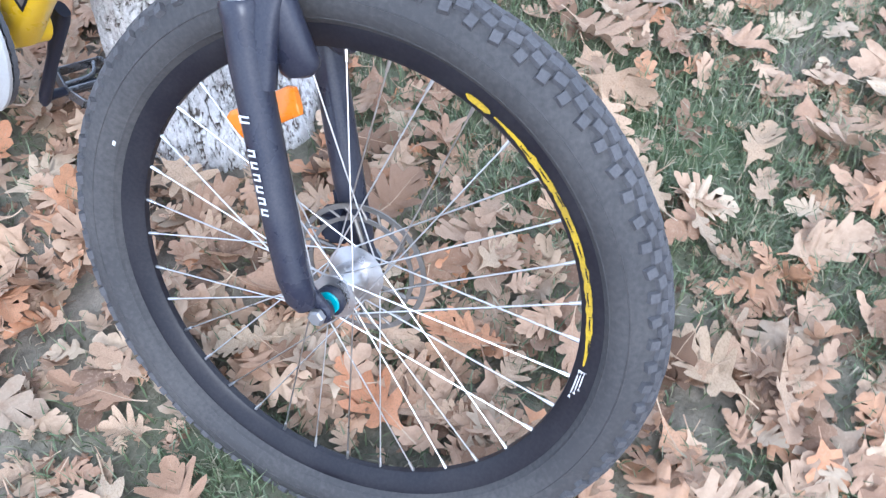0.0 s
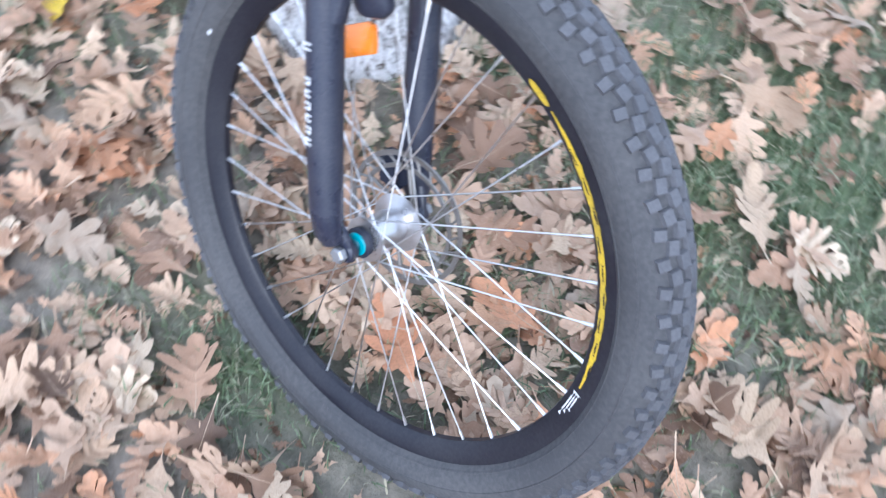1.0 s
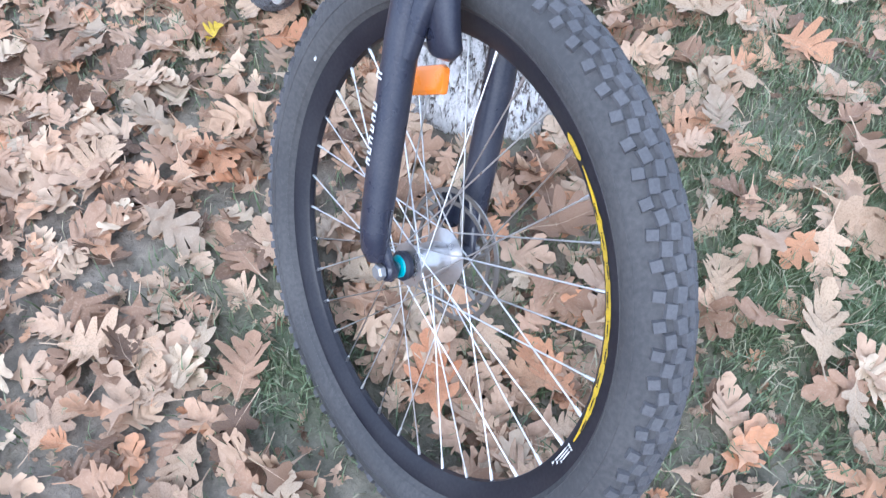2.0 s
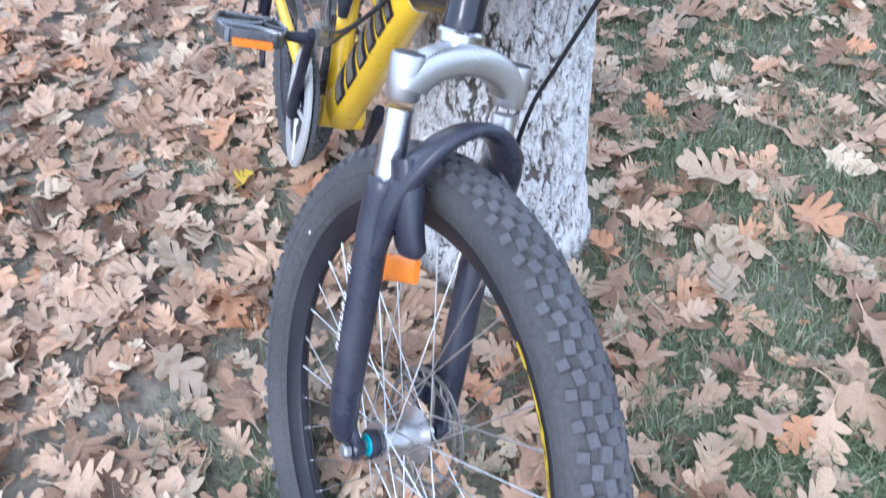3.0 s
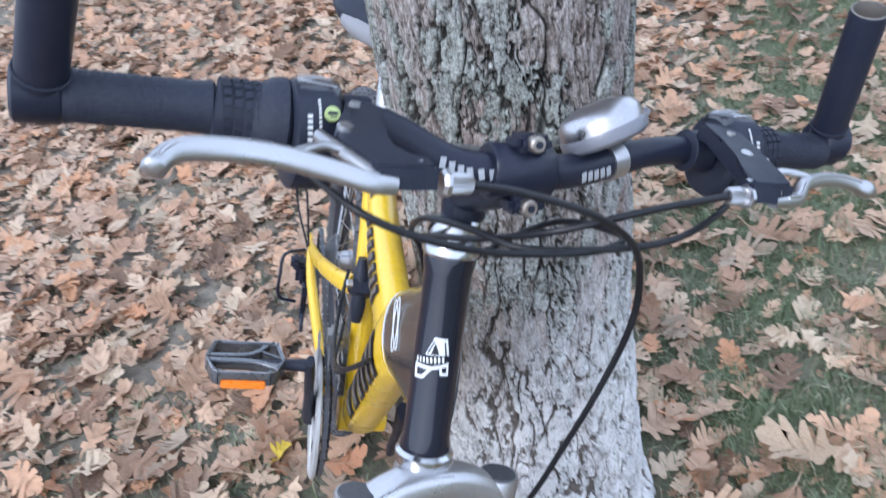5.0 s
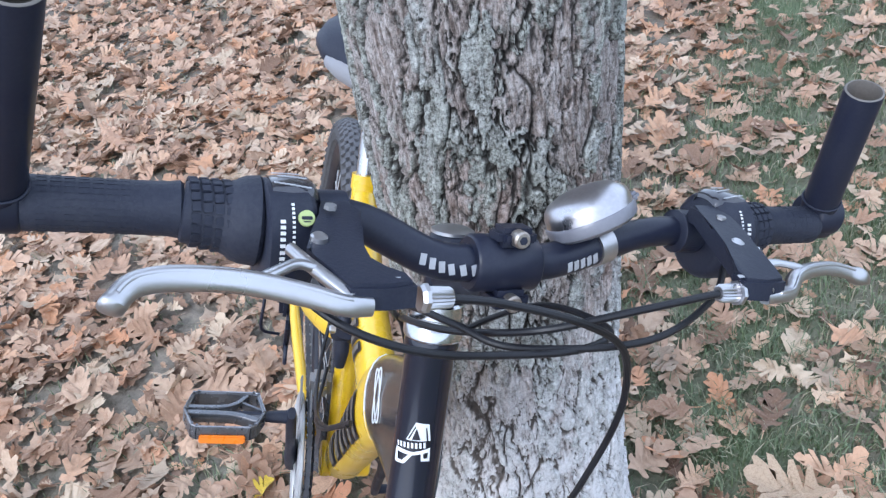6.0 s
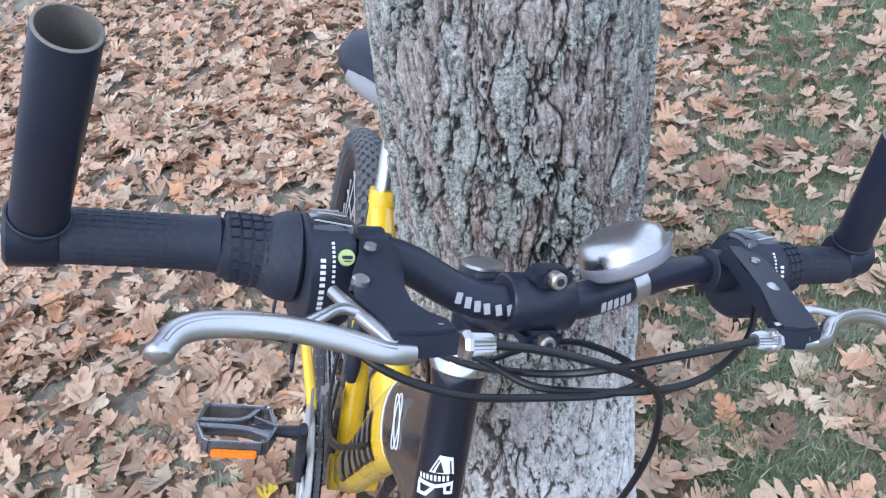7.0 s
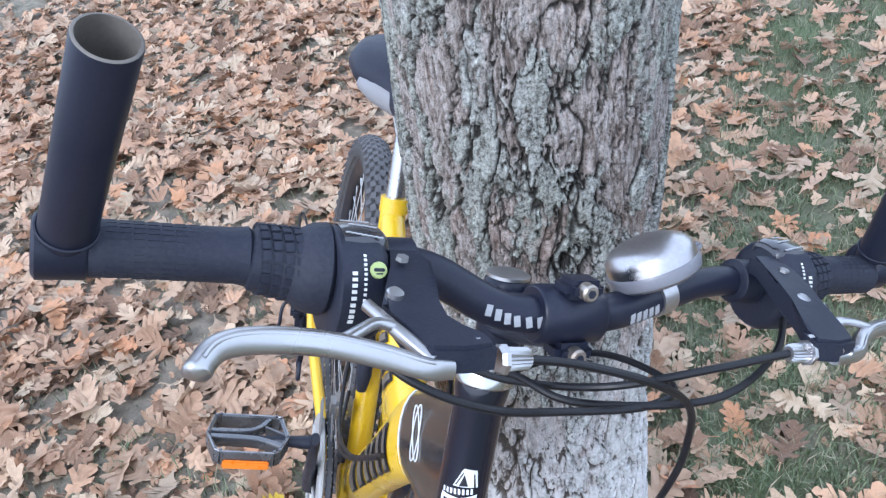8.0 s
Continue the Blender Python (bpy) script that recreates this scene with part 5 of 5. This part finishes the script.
def off(s):
    """The left controls are clamped a little farther out than the right ones."""
    return 0.0 if s > 0 else -0.043


def sag(g):
    """The shifter's drum widens downwards towards its body."""
    return Vector((0, 0.0035, -0.0040)) * min(1.0, max(0.0, (0.205 - g) / 0.04))


for s in (1, -1):
    KIT = BAR @ Matrix.Translation((off(s), 0, 0 if s > 0 else 0.003))
    # rubber grip
    bm = B()
    gs = [0.201, 0.203, 0.209, 0.24, 0.275, 0.283, 0.286] if s > 0 else [0.201, 0.203, 0.209, 0.225, 0.252, 0.260, 0.263]
    loft(bm, [bar_p(s * g) for g in gs], [0.0150, 0.0170, 0.0160, 0.0153, 0.0154, 0.0160, 0.0140], 26, (0, 1, 0))
    grip = part("grip", bm, GRIP, bicycle, "worn black rubber grip", KIT, 50)
    bm = B()
    for k in range(10 if s > 0 else 7):
        for j in range(26):
            g, w = 0.211 + 0.0070 * k, radians(j * 360 / 26)
            p = bar_p(s * g)
            q = Vector((0, math.cos(w), math.sin(w)))
            block(bm, p + q * 0.01515, (0.0054, 0.0028, 0.0008), 0, Matrix.Rotation(w - math.pi / 2, 4, "X"))
    tagged(part("grip_ribs", bm, GRIP, grip, "small raised ribs", KIT, 20), kind="stuff")
    # twist shifter: ribbed sleeve, collar and body
    bm = B()
    tw = [(0.2015, 0.0165), (0.200, 0.0186), (0.192, 0.0193), (0.180, 0.0206), (0.175, 0.0226), (0.172, 0.0248), (0.168, 0.0262), (0.160, 0.0272), (0.1585, 0.0252)]
    loft(bm, [bar_p(s * g) + sag(g) for g, r in tw], [r for g, r in tw], 30, (0, 1, 0))
    shifter = part("twist_shifter", bm, GRIP, bicycle, "black twist grip shifter", KIT, 40)
    for k in range(4):
        for j in range(20):
            g, w = 0.1772 + 0.0062 * k, radians(j * 18 + 3)
            q = Vector((0, math.cos(w), math.sin(w)))
            shared("sleeve_block", SLEEVE_BLOCK, shifter, KIT @ Matrix.Translation(bar_p(s * g) + sag(g) + q * (0.0208 - 0.0005 * k)) @ Matrix.Rotation(w - math.pi / 2, 4, "X"))
    bm = B()
    c = bar_p(s * (0.146 if s > 0 else 0.153))
    cb = c + (Vector((0, 0.007, -0.011)) if s > 0 else Vector((0, 0.003, -0.005)))

    def on_body(dx, deg, out):
        """A point over the body's oval flank, and the turn that lays a thing on it."""
        w = radians(deg)
        co, si = math.cos(w), math.sin(w)
        y, z = (0.031 + out) * math.copysign(abs(co) ** 0.94, co), (0.034 + out) * math.copysign(abs(si) ** 0.94, si)
        return cb + Vector((s * dx, y, z)), Matrix.Rotation(math.atan2(si * 0.031, co * 0.034) - math.pi / 2, 4, "X")

    loft(bm, [cb + Vector((s * 0.0130, 0, 0)), cb + Vector((s * 0.0115, 0, 0)), cb + Vector((-s * 0.011, 0, 0)), cb + Vector((-s * 0.0155, 0, 0)), cb + Vector((-s * 0.0175, 0, 0))],
         [(0.0285, 0.0315), (0.031, 0.034), (0.031, 0.034), (0.0285, 0.0315), (0.024, 0.027)], 40, (0, 1, 0), 0.94)
    body = part("shifter_body", bm, PLASTIC, shifter, "black shifter body", KIT, 40)
    # gear window curving over the top of the body
    bm, rows = B(), []
    for i in range(9):
        row = []
        for dx, lift in ((0.0095, -0.002), (0.0090, 0.0012), (-0.002, 0.0022), (-0.014, 0.0014), (-0.0180, -0.002), (-0.0185, -0.005)):
            row.append(bm.verts.new(on_body(dx, 56 + 54 * i / 8, lift - (0.003 if i in (0, 8) else 0.0))[0]))
        rows.append(row)
    for r0, r1 in zip(rows, rows[1:]):
        for j in range(5):
            bm.faces.new((r0[j], r0[j + 1], r1[j + 1], r1[j]))
    part("gear_window", bm, WINDOW, shifter, "clear glossy gear window", KIT, 40)
    bm = B()
    for deg, x0, x1 in ((61, -0.013, 0.008), (78, -0.012, 0.004), (92, -0.010, 0.006)):
        for k in range(7):
            p, turn = on_body(x0 + (x1 - x0) * (k + 0.5) / 7, deg + 1.2 * k, 0.0026)
            block(bm, p, ((x1 - x0) / 7 * 1.05, 0.0007, 0.0006), 0, turn)
    part("gear_marks", bm, PRINT, shifter, "white gear marks", KIT, 20)
    # print on the shifter body as plain bars
    for dx, w0, w1, n, wd in ((0.0052, 24, -21, 9, 0.0029), (-0.0010, 42, 0, 10, 0.0016)):
        bm = B()
        for k in range(n):
            p, turn = on_body(dx, w0 + (w1 - w0) * k / (n - 1), 0.0004)
            block(bm, p, (wd, 0.0020 if n == 9 else 0.0015, 0.0006), 0, turn)
        part("shifter_print", bm, WHITE, shifter, "small white print", KIT, 20)
    if s > 0:
        p, turn = on_body(-0.0080, 27, 0.0016)
        at = KIT @ Matrix.Translation(p) @ turn
        bm = B()
        spin(bm, [(0.0, 0.0010), (0.0046, 0.0010), (0.0048, -0.001), (0.0, -0.001)], "Z", 22)
        part("sticker", bm, LIME, shifter, "round lime green sticker", at)
        bm = B()
        block(bm, (0, 0, 0.0012), (0.0062, 0.0020, 0.0008), 0.0003)
        block(bm, (0, 0.0022, 0.0011), (0.0040, 0.0007, 0.0006), 0)
        part("sticker_mark", bm, PLASTIC, shifter, "dark mark on the sticker", at)
    # brake lever bracket
    bm = B()
    wid, lx, lz = (0.0, 0.0, 0.0) if s > 0 else (0.008, 0.003, -0.006)
    LEV = KIT @ Matrix.Translation((s * lx, 0, lz))
    k0 = bar_p(s * (0.115 + wid))
    loft(bm, [k0 + Vector((-s * 0.010, 0, 0)), k0 + Vector((-s * 0.009, 0, 0)), k0 + Vector((s * 0.009, 0, 0)), k0 + Vector((s * 0.010, 0, 0))], [0.0150, 0.0165, 0.0165, 0.0150], 22, (0, 1, 0))
    flat = ((0.126, 0.070), (0.106, 0.070), (0.1035, 0.086), (0.109, 0.108), (0.1160, 0.126), (0.1155, 0.138), (0.108, 0.146), (0.0955, 0.149),
            (0.0950, 0.162), (0.112, 0.165), (0.132, 0.164), (0.137, 0.150), (0.1420, 0.133), (0.1455, 0.126), (0.1405, 0.114), (0.1290, 0.094))
    if s < 0:
        flat = ((0.126, 0.070), (0.106, 0.070), (0.1015, 0.086), (0.098, 0.108), (0.097, 0.126), (0.0965, 0.138), (0.094, 0.146), (0.088, 0.149),
                (0.087, 0.162), (0.104, 0.166), (0.121, 0.163), (0.123, 0.150), (0.1235, 0.137), (0.1235, 0.126), (0.1235, 0.112), (0.1275, 0.093))
    cap_f, low_f = [], []
    for x, y in flat:
        drop = min(1.0, max(0.0, (y - 0.085) / 0.068))
        put = Vector((s * (x + lx + wid * (1 - drop)), y, 0.2885 - 0.0235 * drop * (0.7 + 0.3 * drop) + lz * drop))
        cap_f.append(bm.verts.new(put))
        low_f.append(bm.verts.new(put - Vector((0, 0.004 * (1 - drop), 0.013 + 0.001 * drop))))
    top = bm.faces.new(cap_f if s < 0 else cap_f[::-1])
    bm.faces.new(low_f[::-1] if s < 0 else low_f)
    bridge(bm, cap_f, low_f)
    bmesh.ops.bevel(bm, geom=list(top.edges), offset=0.0022, segments=2, affect="EDGES", clamp_overlap=True)
    bracket = part("lever_bracket", bm, PLASTIC, bicycle, "black brake lever bracket", KIT, 45)
    bm = B()
    blade = smooth_line([(s * 0.121, 0.163, 0.2530), (s * 0.135, 0.1655, 0.2548), (s * 0.155, 0.162, 0.260), (s * 0.185, 0.158, 0.266), (s * 0.215, 0.157, 0.268), (s * 0.233, 0.161, 0.2665), (s * 0.242, 0.170, 0.261), (s * 0.244, 0.174, 0.258)], 5)
    if s < 0:
        blade = smooth_line([(-0.106, 0.162, 0.2520), (-0.121, 0.1600, 0.2522), (-0.133, 0.157, 0.2535), (-0.1417, 0.152, 0.2620), (-0.160, 0.147, 0.2655), (-0.185, 0.144, 0.2655), (-0.207, 0.1455, 0.2610), (-0.2197, 0.149, 0.2560)], 5)
    n = len(blade) - 1
    dx = 0.0 if s > 0 else 0.024
    thin = 1.0 if s > 0 else 0.82
    loft(bm, blade, [(thin * (0.0052 + 0.0006 * math.sin(3.1 * i / n)), thin * (0.0052 + 0.0012 * math.sin(3.1 * i / n))) if i < n - 5 else (0.0062 - 0.0012 * max(0, i - n + 3), 0.0062 - 0.0012 * max(0, i - n + 3)) for i in range(n)] + [(0.0016, 0.0016)], 16, (0, 1, 0.2), 0.7)
    root = smooth_line([(s * (x - dx), y, z) for x, y, z in ((0.1545, 0.125, 0.2735), (0.148, 0.137, 0.2690), (0.140, 0.150, 0.2640), (0.130, 0.163, 0.2575))], 4)
    loft(bm, root, [(0.0030 + 0.0001 * i, 0.0034) for i in range(13)], 12, (1, 0, 0), 0.7)
    loft(bm, smooth_line([(s * (x - dx), y, z) for x, y, z in ((0.180, 0.159 - 0.5 * dx, 0.2660), (0.166, 0.151 - 0.2 * dx, 0.2690), (0.155, 0.143, 0.2700), (0.146, 0.141, 0.2680))], 4), [(0.0034 + 0.0014 * abs(i - 6) / 6, 0.0026) for i in range(13)], 12, (0, 1, 0), 0.7)
    # shallow ridge along the blade
    ridge_line = [p + Vector((0, 0.0030, 0.0046 if s > 0 else 0.0036)) for p in blade[4:-6]]
    loft(bm, ridge_line, [(0.0016, 0.0012)] * len(ridge_line), 8, (0, 1, 0.2), 0.8)
    part("brake_lever", bm, ALLOY, bracket, "polished alloy brake lever", LEV, 50)
    bm = B()
    loft(bm, [(s * (0.138 - dx), 0.121, 0.2740), (s * (0.138 - dx), 0.1222, 0.2795), (s * (0.138 - dx), 0.1225, 0.2802)], [0.0050, 0.0048, 0.0035], 18)
    part("pivot_pin", bm, ALLOY, bracket, "silver pivot pin", LEV)
    bm = B()
    loft(bm, [(s * 0.124, 0.092, 0.288), (s * 0.124, 0.0925, 0.2905)], [0.0040, 0.0036], 6)
    part("clamp_screw", bm, GUARD, bracket, "dark clamp screw", LEV)
    bm = B()
    loft(bm, [(s * 0.091, 0.156, 0.254), (s * 0.089, 0.156, 0.254), (s * 0.0865, 0.156, 0.254)], [0.0070, 0.0085, 0.0085], 8, (0, 1, 0))
    rows = []
    for x, r0 in ((0.0865, 0.0060), (0.0855, 0.0066), (0.0730, 0.0060), (0.0715, 0.0050)):
        rows.append([bm.verts.new((s * x, 0.156 + (r0 - 0.0009 * (k % 2)) * math.cos(k * math.pi / 18), 0.254 + (r0 - 0.0009 * (k % 2)) * math.sin(k * math.pi / 18))) for k in range(36)])
    for r0, r1 in zip(rows, rows[1:]):
        bridge(bm, r0, r1)
    bm.faces.new(rows[-1])
    part("barrel_adjuster", bm, ALLOY, bracket, "knurled silver barrel adjuster", LEV, 30)
    bm = B()
    for k in range(6):
        block(bm, (s * (0.124 - 0.7 * dx - 0.0040 * k), 0.1565, 0.2654), (0.0031, 0.0024, 0.0008), 0, Matrix.Rotation(radians(-20), 4, "X"))
    part("bracket_print", bm, PRINT, bracket, "tiny white print", LEV, 20)
    # bar end
    base = bar_p(s * 0.296) + Vector((0 if s > 0 else 0.0015, 0, 0))
    way = (Vector((-0.100, 0.65, 0.755)) if s > 0 else Vector((0.355, 0.44, 0.825))).normalized()
    bm = B()
    loft(bm, [base + Vector((-s * 0.012, 0, 0)), base + Vector((-s * 0.010, 0, 0)), base + Vector((s * 0.013, 0, 0)), base + Vector((s * 0.015, 0, 0))], [0.0160, 0.0178, 0.0178, 0.0150], 26, (0, 1, 0))
    u = Vector((1, 0, 0))
    v = way.cross(u).normalized()
    u = v.cross(way)
    END = BAR @ Matrix.Translation((0 if s > 0 else -0.0197, 0, 0 if s > 0 else 0.011))
    length = 0.146 if s > 0 else 0.126
    rows = [ring(bm, base + way * q, u, v, a, a, 30) for q, a in ((0.0, 0.0140), (0.02, 0.0142), (length, 0.0142), (length + 0.0012, 0.0138))]
    for a, b in zip(rows, rows[1:]):
        bridge(bm, a, b)
    # weld bead between clamp and tube
    bead = [base + way * 0.0175 + u * (0.0150 * math.cos(w)) + v * (0.0150 * math.sin(w)) for w in [2 * math.pi * i / 24 for i in range(25)]]
    loft(bm, bead, 0.0010, 6, way, cap=False)
    bar_end = part("bar_end", bm, BAR_BLACK, bicycle, "black hollow tubular bar end", END, 50)
    bm = B()
    rows = [ring(bm, base + way * q, u, v, a, a, 30) for q, a in ((length + 0.0011, 0.0139), (length + 0.0016, 0.0134), (length + 0.0016, 0.0124), (length, 0.0120), (0.03, 0.0119))]
    for a, b in zip(rows, rows[1:]):
        bridge(bm, a, b)
    bm.faces.new(rows[-1])
    part("tube_mouth", bm, MOUTH, bar_end, "worn grey brown tube mouth", END, 50)

# bell with its strap
BELL_UP = Vector((0.42, -0.22, 0.88)).normalized()
bell_u = Vector((1, 0, 0)) - BELL_UP * BELL_UP.x
bell_u.normalize()
bell_at = BAR @ axes(bell_u, BELL_UP.cross(bell_u), BELL_UP, (-0.0765, 0.0685, 0.2745)) @ Matrix.Scale(1.08, 4)
bm = B()
spin(bm, [(0.0, 0.0262), (0.010, 0.0256), (0.018, 0.0240), (0.0245, 0.0212), (0.0278, 0.0178), (0.0290, 0.0140), (0.0295, 0.0085), (0.0275, 0.0085), (0.0, 0.0105)], "Z", 44)
bell = part("bell", bm, BELL, bicycle, "satin metal dome bicycle bell", bell_at, 40)
bm = B()
spin(bm, [(0.0, 0.0085), (0.0300, 0.0085), (0.0310, 0.0065), (0.0300, 0.0005), (0.0270, -0.0020), (0.012, -0.004), (0.0, -0.004)], "Z", 44)
block(bm, (-0.030, 0.004, 0.006), (0.014, 0.010, 0.006), 0.002)
part("bell_base", bm, CLEAR_GREY, bell, "smoky grey plastic bell base", bell_at, 40)
bm = B()
loft(bm, [bar_p(-0.094), bar_p(-0.0935), bar_p(-0.080), bar_p(-0.0795)], [0.0140, 0.0145, 0.0145, 0.0140], 26, (0, 1, 0))
part("bell_strap", bm, SATIN, bell, "grey bell strap", BAR, 40)

# cables
for name, pts in (("front_brake_cable", [(0.077, 0.156, 0.254), (0.040, 0.158, 0.250), (-0.010, 0.160, 0.238), (-0.055, 0.146, 0.215), (-0.080, 0.128, 0.182), (-0.090, 0.112, 0.140), (-0.092, 0.080, 0.070), (-0.090, 0.035, -0.020), (-0.086, 0.010, -0.080), (-0.086, -0.012, -0.20), (-0.080, -0.020, -0.36)]),
                  ("rear_brake_cable", [(-0.119, 0.156, 0.2510), (-0.066, 0.150, 0.240), (-0.010, 0.122, 0.218), (0.020, 0.072, 0.200), (0.033, 0.034, 0.192), (0.027, -0.018, 0.178), (0.006, -0.044, 0.160), (-0.006, -0.058, 0.130), (-0.006, -0.068, 0.090)]),
                  ("rear_shift_cable", [(-0.190, 0.085, 0.250), (-0.150, 0.118, 0.232), (-0.080, 0.140, 0.214), (0.0, 0.112, 0.203), (0.028, 0.080, 0.208), (0.043, 0.030, 0.205), (0.034, -0.022, 0.184), (0.010, -0.055, 0.158), (-0.002, -0.068, 0.125), (-0.002, -0.076, 0.090)]),
                  ("front_shift_cable", [(0.150, 0.085, 0.246), (0.120, 0.118, 0.226), (0.075, 0.130, 0.212), (0.020, 0.122, 0.203), (-0.040, 0.128, 0.206), (-0.072, 0.110, 0.212), (-0.060, 0.040, 0.205), (-0.035, -0.03, 0.16), (-0.01, -0.06, 0.12)])):
    bm = B()
    line = smooth_line(pts, 8)
    loft(bm, line, 0.0026, 10, (0.3, 0.2, 1))
    part(name, bm, CABLE, bicycle, "black cable housing", BAR)
for pts in ([(0.030, -0.175, 0.66), (0.048, -0.24, 0.58), (0.050, -0.33, 0.52), (0.040, -0.42, 0.52), (0.030, -0.46, 0.56)], [(0.032, -0.18, 0.65), (0.050, -0.25, 0.565), (0.046, -0.34, 0.495), (0.030, -0.425, 0.49)]):
    bm = B()
    loft(bm, smooth_line(pts, 7), 0.0026, 10, (0.3, 0.2, 1))
    part("gear_cable", bm, CABLE, bicycle, "black cable housing", BIKE)
bm = B()
loft(bm, smooth_line([(0.070, -0.80, 0.34), (0.095, -0.87, 0.40), (0.098, -0.90, 0.46), (0.080, -0.86, 0.43), (0.070, -0.78, 0.36)], 6), 0.0022, 8, (0.3, 0.2, 1))
part("gear_cable", bm, CABLE, bicycle, "black cable loop", BIKE)
